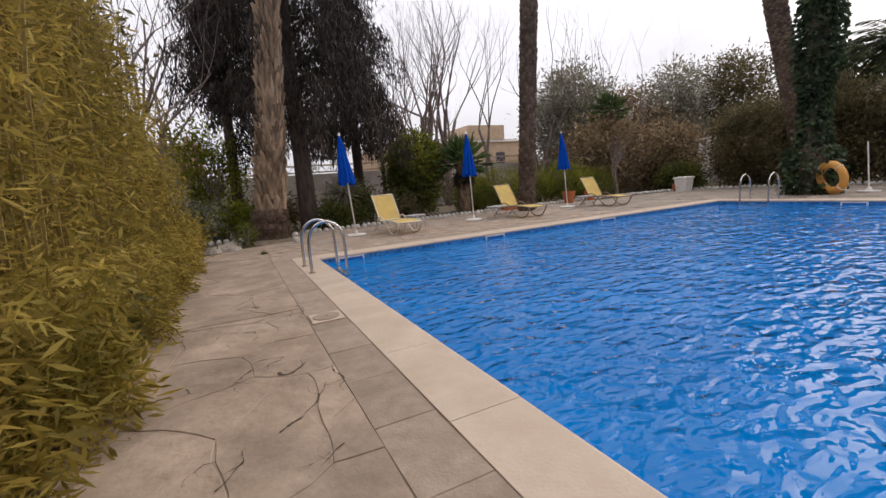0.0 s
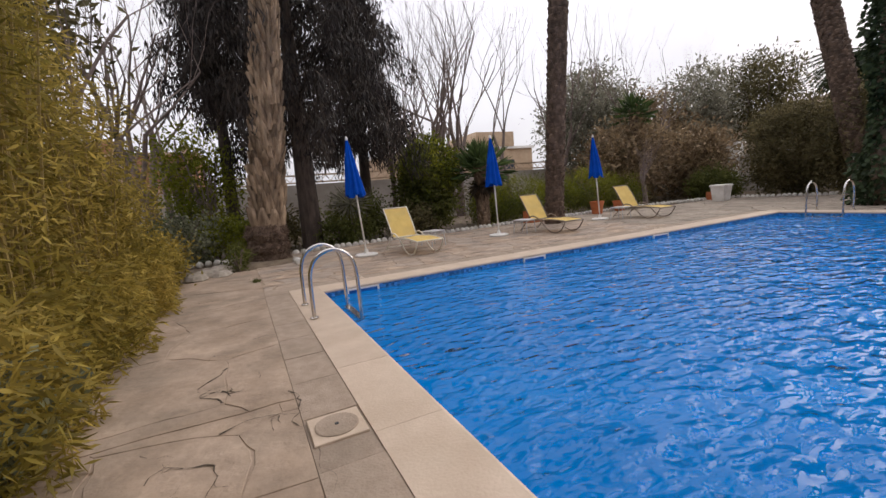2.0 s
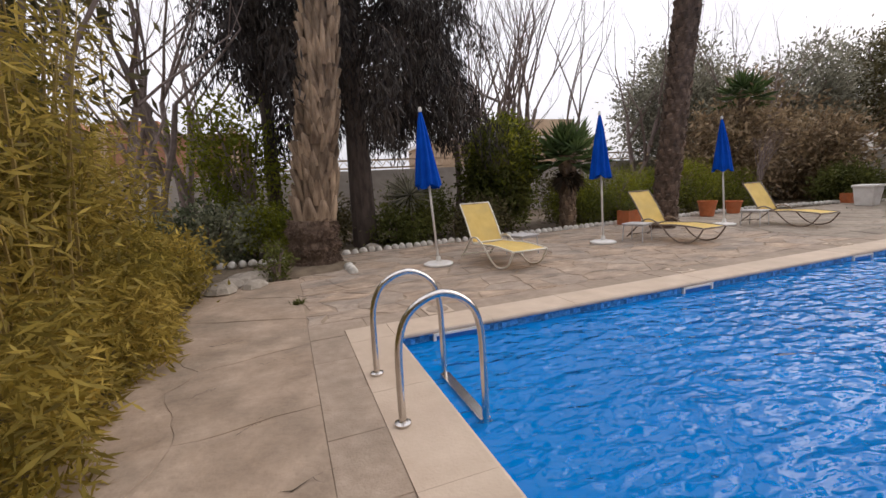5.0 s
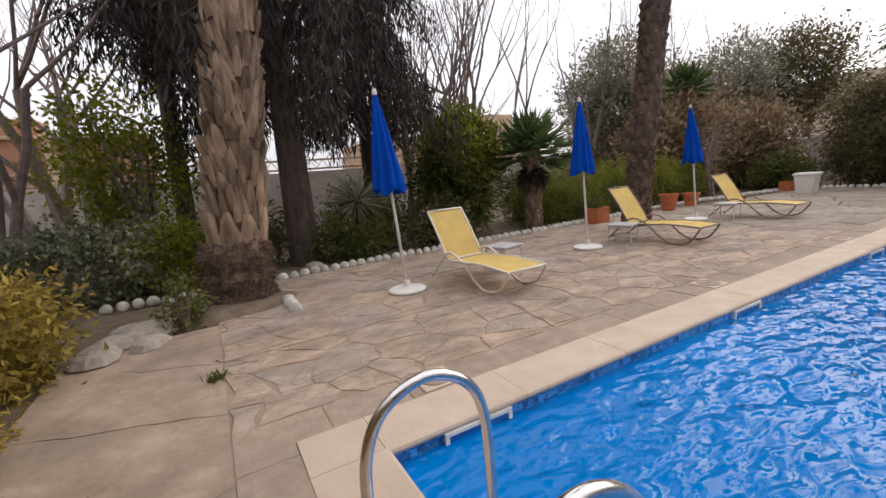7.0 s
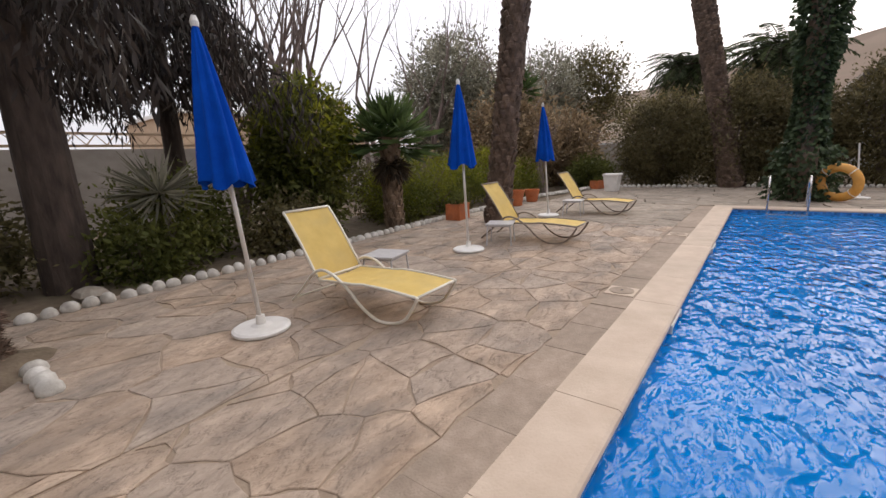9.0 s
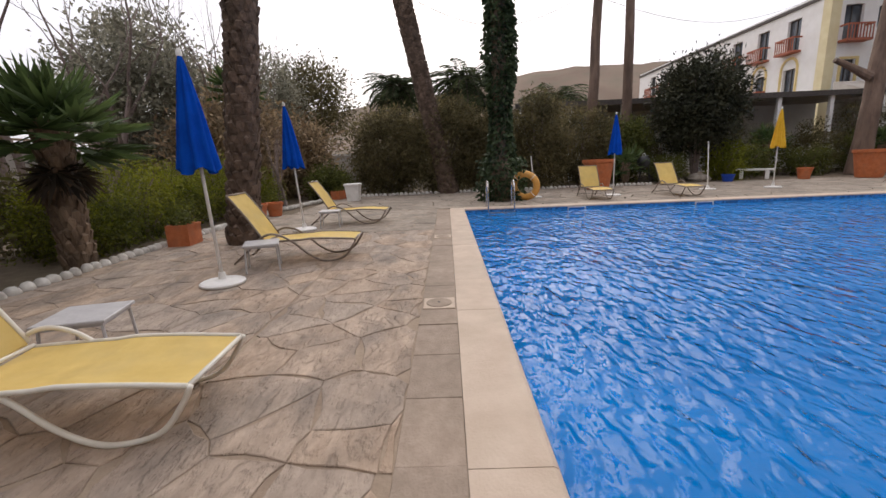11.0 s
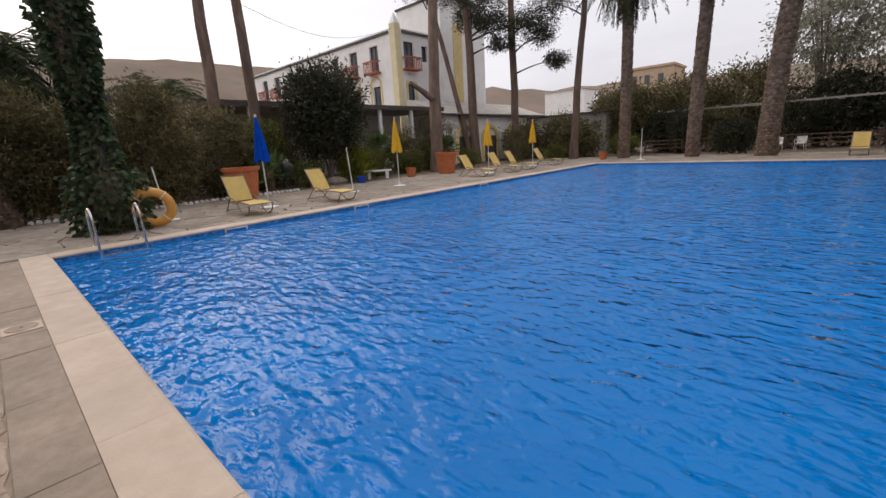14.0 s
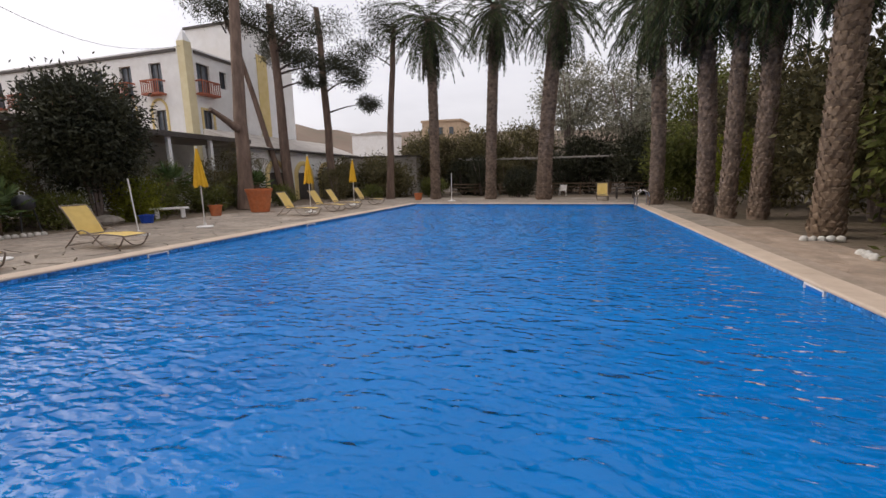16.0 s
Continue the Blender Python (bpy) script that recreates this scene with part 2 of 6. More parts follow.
M = dict(
    water=water_material(),
    soil=material("bare_earth", (0.13, 0.095, 0.065), (0.21, 0.16, 0.11), 5, 0.95, 0.6, 25, stain=(0.08, 0.07, 0.035), stain_scale=0.8),
    stone=material("deck_stone", (0.362, 0.26, 0.183), (0.51, 0.382, 0.28), 3.2, 0.85, 0.5, 14, obj=0.07, stretch=(0.7, 1.3, 1), stain=(0.20, 0.17, 0.145), stain_scale=1.8, stain_amount=0.7, alt=(0.39, 0.322, 0.267), ledge=0.016, ledge_scale=2.0),
    stone_far=material("deck_stone_far", (0.28, 0.225, 0.175), (0.37, 0.31, 0.245), 2.6, 0.85, 0.45, 22, island=0.16, stain=(0.19, 0.16, 0.135), stain_scale=1.6, ledge=0.006),
    mortar=material("deck_mortar", (0.27, 0.2, 0.145), (0.38, 0.295, 0.215), 2.5, 0.95, 0.5, 30),
    screed=material("worn_screed", (0.33, 0.243, 0.176), (0.445, 0.338, 0.255), 1.6, 0.85, 0.5, 12, obj=0.05, stain=(0.235, 0.185, 0.14), stain_scale=1.3, stain_amount=0.7, ledge=0.004, ledge_scale=1.3),
    paver=material("grey_paver", (0.31, 0.237, 0.18), (0.395, 0.307, 0.237), 9, 0.85, 0.35, 60, obj=0.09, stain=(0.22, 0.175, 0.13), stain_scale=2.0),
    coping=material("cream_coping", (0.51, 0.395, 0.30), (0.60, 0.48, 0.375), 3, 0.7, 0.2, 50, obj=0.035, stain=(0.42, 0.33, 0.24), stain_scale=1.4, stain_amount=0.4),
    pool_paint=material("pool_wall_paint", (0.01, 0.13, 0.46), (0.02, 0.19, 0.55), 6, 0.4, 0.1),
    mosaic=material("mosaic_tile", (0.02, 0.15, 0.44), (0.09, 0.32, 0.62), 40, 0.25, 0.05, island=0.5),
    steel=material("brushed_steel", (0.58, 0.55, 0.52), (0.7, 0.67, 0.64), 8, 0.24, 0.03, metal=1.0),
    white=material("white_plastic", (0.74, 0.71, 0.67), (0.82, 0.79, 0.75), 6, 0.5, 0.05, stain=(0.5, 0.45, 0.38), stain_scale=4, stain_amount=0.4),
    frame_white=material("cream_tube", (0.72, 0.67, 0.57), (0.8, 0.75, 0.65), 8, 0.4, 0.03),
    frame_brown=material("bronze_tube", (0.20, 0.155, 0.12), (0.27, 0.21, 0.165), 8, 0.4, 0.03),
    mesh_yellow=material("yellow_mesh_fabric", (0.72, 0.51, 0.15), (0.80, 0.585, 0.19), 5, 0.75, 0.25, 240, stain=(0.64, 0.47, 0.18), stain_scale=3, stain_amount=0.5, trans=0.15),
    cloth_blue=material("blue_canvas", (0.002, 0.055, 0.36), (0.003, 0.075, 0.46), 5, 0.9, 0.3, 160, spec=0.1),
    cloth_yellow=material("yellow_canvas", (0.68, 0.37, 0.015), (0.78, 0.45, 0.03), 5, 0.8, 0.3, 160),
    table_grey=material("grey_tabletop", (0.45, 0.43, 0.43), (0.55, 0.53, 0.52), 10, 0.4, 0.05),
    terracotta=material("terracotta", (0.45, 0.13, 0.045), (0.56, 0.18, 0.07), 7, 0.8, 0.15, stain=(0.36, 0.15, 0.08), stain_scale=4),
    orange_ring=material("orange_ring", (0.72, 0.33, 0.06), (0.80, 0.41, 0.10), 8, 0.55, 0.08, stain=(0.6, 0.33, 0.12), stain_scale=6),
    edging=material("white_edging", (0.50, 0.47, 0.42), (0.68, 0.65, 0.6), 9, 0.85, 0.35, 40, obj=0.12, stain=(0.30, 0.26, 0.21), stain_scale=6),
    palm_bark=material("palm_bark", (0.12, 0.08, 0.052), (0.24, 0.17, 0.115), 7, 0.95, 0.8, 30, island=0.28, stretch=(1, 1, 0.35)),
    palm_pale=material("palm_leaf_base", (0.15, 0.10, 0.065), (0.38, 0.275, 0.185), 7, 0.9, 0.8, 40, island=0.35, stretch=(1, 1, 0.22)),
    palm_root=material("palm_root_fibre", (0.12, 0.08, 0.058), (0.25, 0.175, 0.13), 9, 0.98, 0.8, 50, island=0.45),
    date_bark=material("date_palm_bark", (0.135, 0.095, 0.068), (0.27, 0.195, 0.145), 6, 0.95, 0.8, 30, island=0.3),
    date_dark=material("dark_palm_bark", (0.085, 0.058, 0.042), (0.18, 0.125, 0.092), 6, 0.95, 0.8, 30, island=0.3),
    smooth_bark=material("smooth_bark", (0.12, 0.078, 0.058), (0.215, 0.145, 0.107), 4, 0.9, 0.6, 20, stretch=(1, 1, 0.25), stain=(0.085, 0.06, 0.046), stain_scale=2.5),
    dark_bark=material("dark_bark", (0.05, 0.037, 0.031), (0.10, 0.074, 0.06), 8, 0.95, 0.7, 30, stretch=(1, 1, 0.3)),
    twig=material("bare_twig", (0.17, 0.13, 0.115), (0.27, 0.21, 0.185), 8, 0.9, 0.3),
    cane=material("bamboo_cane", (0.22, 0.15, 0.045), (0.34, 0.25, 0.085), 8, 0.6, 0.1, stretch=(1, 1, 0.2)),
    bamboo=foliage("bamboo_leaf", (0.20, 0.16, 0.028), (0.50, 0.37, 0.09), 0.5),
    cypress=foliage("cypress_leaf", (0.028, 0.023, 0.022), (0.065, 0.051, 0.042), 0.2),
    pine=foliage("pine_leaf", (0.027, 0.030, 0.017), (0.055, 0.055, 0.028), 0.18),
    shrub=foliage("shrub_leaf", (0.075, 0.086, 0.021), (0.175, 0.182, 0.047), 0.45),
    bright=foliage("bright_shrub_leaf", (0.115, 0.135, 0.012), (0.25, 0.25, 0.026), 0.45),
    olive=foliage("olive_leaf", (0.17, 0.165, 0.12), (0.36, 0.34, 0.26), 0.4),
    dull=foliage("dull_leaf", (0.078, 0.07, 0.03), (0.18, 0.15, 0.068), 0.3),
    dusky=foliage("dusky_bush_leaf", (0.09, 0.078, 0.036), (0.205, 0.168, 0.08), 0.4),
    tan=foliage("dry_leaf", (0.20, 0.14, 0.085), (0.36, 0.265, 0.155), 0.3),
    ivy=foliage("ivy_leaf", (0.03, 0.046, 0.02), (0.068, 0.095, 0.042), 0.25),
    variegated=foliage("variegated_leaf", (0.10, 0.12, 0.065), (0.33, 0.33, 0.22), 0.3),
    frond=foliage("palm_frond", (0.032, 0.045, 0.018), (0.08, 0.098, 0.036), 0.25),
    frond_green=foliage("fan_palm_frond", (0.04, 0.07, 0.02), (0.115, 0.16, 0.055), 0.3),
    frond_dry=foliage("dry_palm_frond", (0.05, 0.037, 0.025), (0.11, 0.08, 0.055), 0.2),
    plaster=material("white_plaster", (0.80, 0.78, 0.755), (0.86, 0.84, 0.815), 2, 0.9, 0.15, 30, stain=(0.68, 0.63, 0.57), stain_scale=0.6, stain_amount=0.4),
    plaster_grey=material("grey_plaster", (0.40, 0.36, 0.32), (0.50, 0.46, 0.41), 2, 0.9, 0.2, 30, stain=(0.30, 0.26, 0.22), stain_scale=0.8),
    plaster_yellow=material("yellow_plaster", (0.66, 0.51, 0.22), (0.73, 0.58, 0.29), 2, 0.9, 0.15, 30),
    plaster_sand=material("sand_plaster", (0.43, 0.31, 0.21), (0.52, 0.39, 0.27), 2, 0.9, 0.2, 30),
    brick=material("red_brick", (0.33, 0.16, 0.10), (0.43, 0.22, 0.145), 12, 0.95, 0.4, obj=0.18),
    wood_red=material("red_stained_wood", (0.30, 0.085, 0.045), (0.40, 0.13, 0.075), 10, 0.7, 0.2, stretch=(1, 1, 0.3)),
    wood_brown=material("brown_wood", (0.13, 0.085, 0.055), (0.20, 0.135, 0.09), 10, 0.8, 0.3),
    dark_trim=material("dark_trim", (0.06, 0.05, 0.045), (0.10, 0.085, 0.075), 8, 0.7, 0.1),
    glass=material("window_glass", (0.05, 0.06, 0.075), (0.09, 0.10, 0.115), 1, 0.08, 0, spec=0.6),
    black=material("black_plastic", (0.018, 0.018, 0.02), (0.035, 0.035, 0.038), 8, 0.5, 0.05),
    blue_plastic=material("blue_plastic", (0.01, 0.05, 0.32), (0.015, 0.07, 0.42), 8, 0.45, 0.05),
    roof_tile=material("red_roof_tile", (0.42, 0.13, 0.07), (0.52, 0.19, 0.11), 10, 0.85, 0.3),
    hill=material("dry_hillside", (0.15, 0.105, 0.075), (0.22, 0.16, 0.118), 0.06, 0.98, 0.4, 0.4, stain=(0.11, 0.10, 0.065), stain_scale=0.12, stain_amount=0.6),
    crack=material("crack_earth", (0.05, 0.038, 0.028), (0.10, 0.075, 0.055), 20, 0.98, 0.4),
    pillar=material("pale_yellow_plaster", (0.70, 0.60, 0.36), (0.76, 0.67, 0.44), 2, 0.9, 0.1),
    wire=material("wire", (0.04, 0.04, 0.04), (0.06, 0.06, 0.06), 8, 0.6, 0),
    rock=material("garden_rock", (0.26, 0.22, 0.18), (0.42, 0.37, 0.31), 5, 0.95, 0.6, 20),
)


# ---- mesh building ----
class Build:
    """Collects vertices and faces for one mesh."""

    def __init__(self):
        self.v, self.f, self.n = [], [], 0

    def add(self, verts, faces):
        k = self.n
        self.v.extend(tuple(p) for p in verts)
        self.f.extend(tuple(i + k for i in f) for f in faces)
        self.n += len(verts)
        return self

    def box(self, x0, y0, z0, x1, y1, z1, m=None):
        p = [Vector(c) for c in ((x0, y0, z0), (x1, y0, z0), (x1, y1, z0), (x0, y1, z0), (x0, y0, z1), (x1, y0, z1), (x1, y1, z1), (x0, y1, z1))]
        if m:
            p = [m @ c for c in p]
        return self.add(p, ((3, 2, 1, 0), (4, 5, 6, 7), (0, 1, 5, 4), (1, 2, 6, 5), (2, 3, 7, 6), (3, 0, 4, 7)))

    def slab(self, poly, z0, z1, edge=0.01):
        """A flat stone over a polygon (counter-clockwise), with a chamfered upper edge."""
        n = len(poly)
        cx, cy = sum(p[0] for p in poly) / n, sum(p[1] for p in poly) / n
        def ring(inset, z):
            out = []
            for x, y in poly:
                d = math.hypot(x - cx, y - cy) or 1
                s = max(0.2, 1 - inset / d)
                out.append((cx + (x - cx) * s, cy + (y - cy) * s, z))
            return out
        verts = ring(0, z0) + ring(0, z1 - edge) + ring(edge * 1.6, z1)
        faces = [tuple(range(2 * n, 3 * n))]
        for r in (0, 1):
            for i in range(n):
                j = (i + 1) % n
                faces.append((r * n + i, r * n + j, (r + 1) * n + j, (r + 1) * n + i))
        return self.add(verts, faces)

    def tube(self, pts, radii, sides=8, caps=True):
        pts = [Vector(p) for p in pts]
        if not hasattr(radii, "__len__"):
            radii = [radii] * len(pts)
        rings, prev = [], None
        for i, p in enumerate(pts):
            d = (pts[min(i + 1, len(pts) - 1)] - pts[max(i - 1, 0)]).normalized()
            if prev is None:
                u = d.orthogonal().normalized()
            else:
                u = (prev - d * prev.dot(d)).normalized()
            prev = u
            w = d.cross(u)
            rings.append([p + (u * math.cos(a) + w * math.sin(a)) * radii[i] for a in (2 * math.pi * k / sides for k in range(sides))])
        faces = []
        for r in range(len(rings) - 1):
            for k in range(sides):
                j = (k + 1) % sides
                faces.append((r * sides + k, r * sides + j, (r + 1) * sides + j, (r + 1) * sides + k))
        if caps:
            faces += [tuple(reversed(range(sides))), tuple(range((len(rings) - 1) * sides, len(rings) * sides))]
        return self.add([p for r in rings for p in r], faces)

    def lathe(self, profile, sides=20, at=(0, 0, 0), wobble=None):
        """Turns (radius, height) pairs about the upright axis."""
        verts = []
        for r, z in profile:
            for k in range(sides):
                a = 2 * math.pi * k / sides
                s = wobble(a, z) if wobble else 1
                verts.append((at[0] + r * s * math.cos(a), at[1] + r * s * math.sin(a), at[2] + z))
        faces = [(r * sides + k, r * sides + (k + 1) % sides, (r + 1) * sides + (k + 1) % sides, (r + 1) * sides + k)
                 for r in range(len(profile) - 1) for k in range(sides)]
        faces += [tuple(reversed(range(sides))), tuple(range((len(profile) - 1) * sides, len(profile) * sides))]
        return self.add(verts, faces)

    def quads(self, arr):
        """arr: n x 4 x 3 array of separate leaves."""
        arr = np.asarray(arr)
        k, n = self.n, len(arr)
        self.v.extend(map(tuple, arr.reshape(-1, 3).tolist()))
        self.f.extend((k + 4 * i, k + 4 * i + 1, k + 4 * i + 2, k + 4 * i + 3) for i in range(n))
        self.n += 4 * n
        return self

    def data(self, name, mat, smooth=False):
        me = bpy.data.meshes.new(name)
        me.from_pydata(self.v, [], self.f)
        me.materials.append(mat)
        if smooth:
            me.polygons.foreach_set("use_smooth", [True] * len(me.polygons))
        me.update()
        return me


def thing(name, label, category, at=None, group="", kind=""):
    """An empty at a thing's base."""
    ob = new(name)
    ob.empty_display_size = 0.1
    if at:
        ob.matrix_world = at if isinstance(at, Matrix) else Matrix.Translation(at)
    return tagged(ob, label, category, group, kind)


def part(name, b, mat, parent=None, label="", smooth=False, at=None):
    """One mesh, as a part of a thing (in the thing's own axes) or as a thing by itself."""
    ob = new(name, b.data(name, mat, smooth) if isinstance(b, Build) else b)
    if parent:
        ob.parent = parent
    if at:
        ob.matrix_basis = at if isinstance(at, Matrix) else Matrix.Translation(at)
    if label:
        ob["label"] = label
    return ob


def structure(name, b, mat, label, category="", smooth=False):
    return tagged(part(name, b, mat, smooth=smooth), label, category, kind="structure")


POOL_W, POOL_L = 13.0, 25.0
COPE_W, COPE_N = 0.445, 0.41
STRIP = 0.36
WATER_Z = -0.13
rng = random.Random(7)
nr = np.random.default_rng(11)

# ---- ground: one sheet to the horizon, with the pool cut out of it ----
b = Build()
R = 900.0
xs = [-R, -6, -COPE_W, POOL_W + 0.45, 24, R]
ys = [-R, -POOL_L - 0.45, COPE_N, 7, R]
for i in range(len(xs) - 1):
    for j in range(len(ys) - 1):
        if i == 2 and j == 1:
            continue
        b.add([(xs[i], ys[j], -0.05), (xs[i + 1], ys[j], -0.05), (xs[i + 1], ys[j + 1], -0.05), (xs[i], ys[j + 1], -0.05)], [(0, 1, 2, 3)])
structure("ground", b, M["soil"], "bare brown earth of the garden beds", "ground")

# ---- pool basin and water ----
b = Build()
T = 0.3
b.box(-COPE_W, -POOL_L - 0.45, -1.7, POOL_W + 0.45, COPE_N, -1.5)
b.box(-COPE_W, -POOL_L - 0.45, -1.5, 0, COPE_N, -0.04)
b.box(POOL_W, -POOL_L - 0.45, -1.5, POOL_W + 0.45, COPE_N, -0.04)
b.box(0, 0, -1.5, POOL_W, COPE_N, -0.04)
b.box(0, -POOL_L - 0.45, -1.5, POOL_W, -POOL_L, -0.04)
structure("pool_basin", b, M["pool_paint"], "blue painted concrete swimming pool basin", "pool")

b = Build()
nx, ny = 260, 500
gx, gy = np.linspace(0.0, POOL_W, nx + 1), np.linspace(-POOL_L, 0.0, ny + 1)
verts = []
for y in gy:
    for x in gx:
        z = WATER_Z + 0.010 * noise.noise((x * 1.1 + 0.3 * y, y * 1.6, 0.0)) + 0.005 * noise.noise((x * 3.4 + 1.2 * y, y * 4.6 - 1.0 * x, 4.0))
        verts.append((x, y, z))
faces = [(j * (nx + 1) + i, j * (nx + 1) + i + 1, (j + 1) * (nx + 1) + i + 1, (j + 1) * (nx + 1) + i) for j in range(ny) for i in range(nx)]
b.add(verts, faces)
structure("water", b, M["water"], "rippled bright blue swimming pool water", "water", smooth=True)

# mosaic band round the waterline: small tiles standing 4 mm off the wall
b = Build()
S = 0.048
for k in range(int(POOL_W / 0.05)):
    x = 0.025 + k * 0.05
    for r in range(3):
        z = -0.045 - r * 0.05
        b.box(x - S / 2, -0.007, z - S / 2, x + S / 2, -0.003, z + S / 2)
        b.box(x - S / 2, -POOL_L + 0.003, z - S / 2, x + S / 2, -POOL_L + 0.007, z + S / 2)
for k in range(int(POOL_L / 0.05)):
    y = -0.025 - k * 0.05
    for r in range(3):
        z = -0.045 - r * 0.05
        b.box(0.003, y - S / 2, z - S / 2, 0.007, y + S / 2, z + S / 2)
        b.box(POOL_W - 0.007, y - S / 2, z - S / 2, POOL_W - 0.003, y + S / 2, z + S / 2)
tagged(part("waterline_mosaic", b, M["mosaic"]), "band of small blue mosaic tiles along the waterline", "tiles", kind="stuff")

# ---- paved decks ----
def clip(poly, nx_, ny_, c):
    """Keeps the side of a polygon where nx_*x + ny_*y <= c."""
    out = []
    for i in range(len(poly)):
        p, q = poly[i], poly[(i + 1) % len(poly)]
        dp, dq = nx_ * p[0] + ny_ * p[1] - c, nx_ * q[0] + ny_ * q[1] - c
        if dp <= 0:
            out.append(p)
        if dp * dq < 0:
            s = dp / (dp - dq)
            out.append((p[0] + (q[0] - p[0]) * s, p[1] + (q[1] - p[1]) * s))
    return out


def crazy(x0, y0, x1, y1, step, gap, seed, stretch=1.0):
    """Irregular stones that fill a rectangle, as polygons with a joint between them."""
    rr = random.Random(seed)
    seeds = []
    cols, rows = max(1, round((x1 - x0) / (step * stretch))), max(1, round((y1 - y0) / step))
    for i in range(-1, cols + 1):
        for j in range(-1, rows + 1):
            seeds.append((x0 + (i + 0.5 + (0.5 if j % 2 else 0) + rr.uniform(-0.55, 0.55)) * (x1 - x0) / cols,
                          y0 + (j + 0.5 + rr.uniform(-0.55, 0.55)) * (y1 - y0) / rows))
    stones = []
    for a, (sx, sy) in enumerate(seeds):
        poly = [(x0, y0), (x1, y0), (x1, y1), (x0, y1)]
        for c, (tx, ty) in enumerate(seeds):
            if c == a:
                continue
            dx, dy = tx - sx, ty - sy
            d = math.hypot(dx, dy)
            if d > step * 3.6 * stretch:
                continue
            dx, dy = dx / d, dy / d
            poly = clip(poly, dx, dy, dx * (sx + tx) / 2 + dy * (sy + ty) / 2 - gap / 2)
            if len(poly) < 3:
                break
        if len(poly) >= 3:
            # roughen long sides a little
            fine = []
            for i in range(len(poly)):
                p, q = poly[i], poly[(i + 1) % len(poly)]
                fine.append(p)
                d = math.hypot(q[0] - p[0], q[1] - p[1])
                if d > 0.16:
                    k = rr.uniform(0.3, 0.7)
                    nrm = ((q[1] - p[1]) / d, -(q[0] - p[0]) / d)
                    o = -abs(rr.gauss(0, 0.02))
                    fine.append((p[0] + (q[0] - p[0]) * k + nrm[0] * o, p[1] + (q[1] - p[1]) * k + nrm[1] * o))
            dense = []
            for i in range(len(fine)):
                p, q = fine[i], fine[(i + 1) % len(fine)]
                cuts = max(1, int(math.hypot(q[0] - p[0], q[1] - p[1]) / 0.11))
                for c in range(cuts):
                    x, y = p[0] + (q[0] - p[0]) * c / cuts, p[1] + (q[1] - p[1]) * c / cuts
                    s = max(0.0, min(1.0, min(x - x0, x1 - x, y - y0, y1 - y) / 0.3))
                    w = noise.noise_vector((x * 2.3, y * 2.3, seed)) * 0.085 + noise.noise_vector((x * 7.0, y * 7.0, seed)) * 0.022
                    dense.append((x + w.x * s, y + w.y * s))
            fine = dense
            area = abs(sum(fine[i][0] * fine[(i + 1) % len(fine)][1] - fine[(i + 1) % len(fine)][0] * fine[i][1] for i in range(len(fine)))) / 2
            if area > 0.012:
                stones.append(fine)
    return stones


DECK_W = -2.25
NORTH_Y = 6.15
EAST_X = 19.9
deck_n = thing("floor_north_deck", "crazy-paved stone pool deck in worn beige", "paving", kind="structure")
b = Build()
b.box(-COPE_W - STRIP, COPE_N + STRIP, -0.06, 13.4, NORTH_Y, -0.012)
part("mortar_bed", b, M["mortar"], deck_n)
deck_w = thing("floor_west_deck", "cracked pale concrete walk beside the bamboo", "paving", kind="structure")
b = Build()
b.box(DECK_W, -14.4, -0.06, -COPE_W - STRIP, 3.6, -0.008)
b.box(-1.7, -26, -0.06, -COPE_W, -14.4, -0.016)
part("mortar_bed", b, M["screed"], deck_w)

def leaf_quads(base, way, length, width):
    """Pointed leaves: arrays of base points, directions, lengths and widths."""
    n = len(base)
    way = way / (np.linalg.norm(way, axis=1, keepdims=True) + 1e-9)
    side = np.cross(way, nr.normal(size=(n, 3)))
    side /= np.linalg.norm(side, axis=1, keepdims=True) + 1e-9
    L, W = np.asarray(length).reshape(-1, 1), np.asarray(width).reshape(-1, 1)
    mid = base + way * L * 0.45
    return np.stack([base, mid + side * W * 0.5, base + way * L, mid - side * W * 0.5], axis=1)


def clump_leaves(centre, radii, clumps, per, spread, size, aspect=0.4, shell=0.55, droop=0.0, flat=0.0):
    """Leaves in clumps through an uneven ellipsoid, with gaps between the clumps."""
    c = nr.normal(size=(clumps, 3))
    c /= np.linalg.norm(c, axis=1, keepdims=True)
    rad = shell + (1.05 - shell) * nr.random((clumps, 1)) ** 0.6
    c = c * rad * np.array(radii)
    c = np.array(centre) + c
    c[:, 2] = np.maximum(c[:, 2], 0.12)
    p = np.repeat(c, per, axis=0) + nr.normal(size=(clumps * per, 3)) * spread * np.array([1, 1, 0.8])
    p[:, 2] = np.maximum(p[:, 2], 0.02)
    way = nr.normal(size=p.shape) + (p - np.array(centre)) / (np.linalg.norm(p - np.array(centre), axis=1, keepdims=True) + 1e-6) * 0.8
    way[:, 2] -= droop
    way[:, 2] *= 1 - flat
    L = size * (0.6 + 0.8 * nr.random(len(p)))
    return leaf_quads(p, way, L, L * aspect)


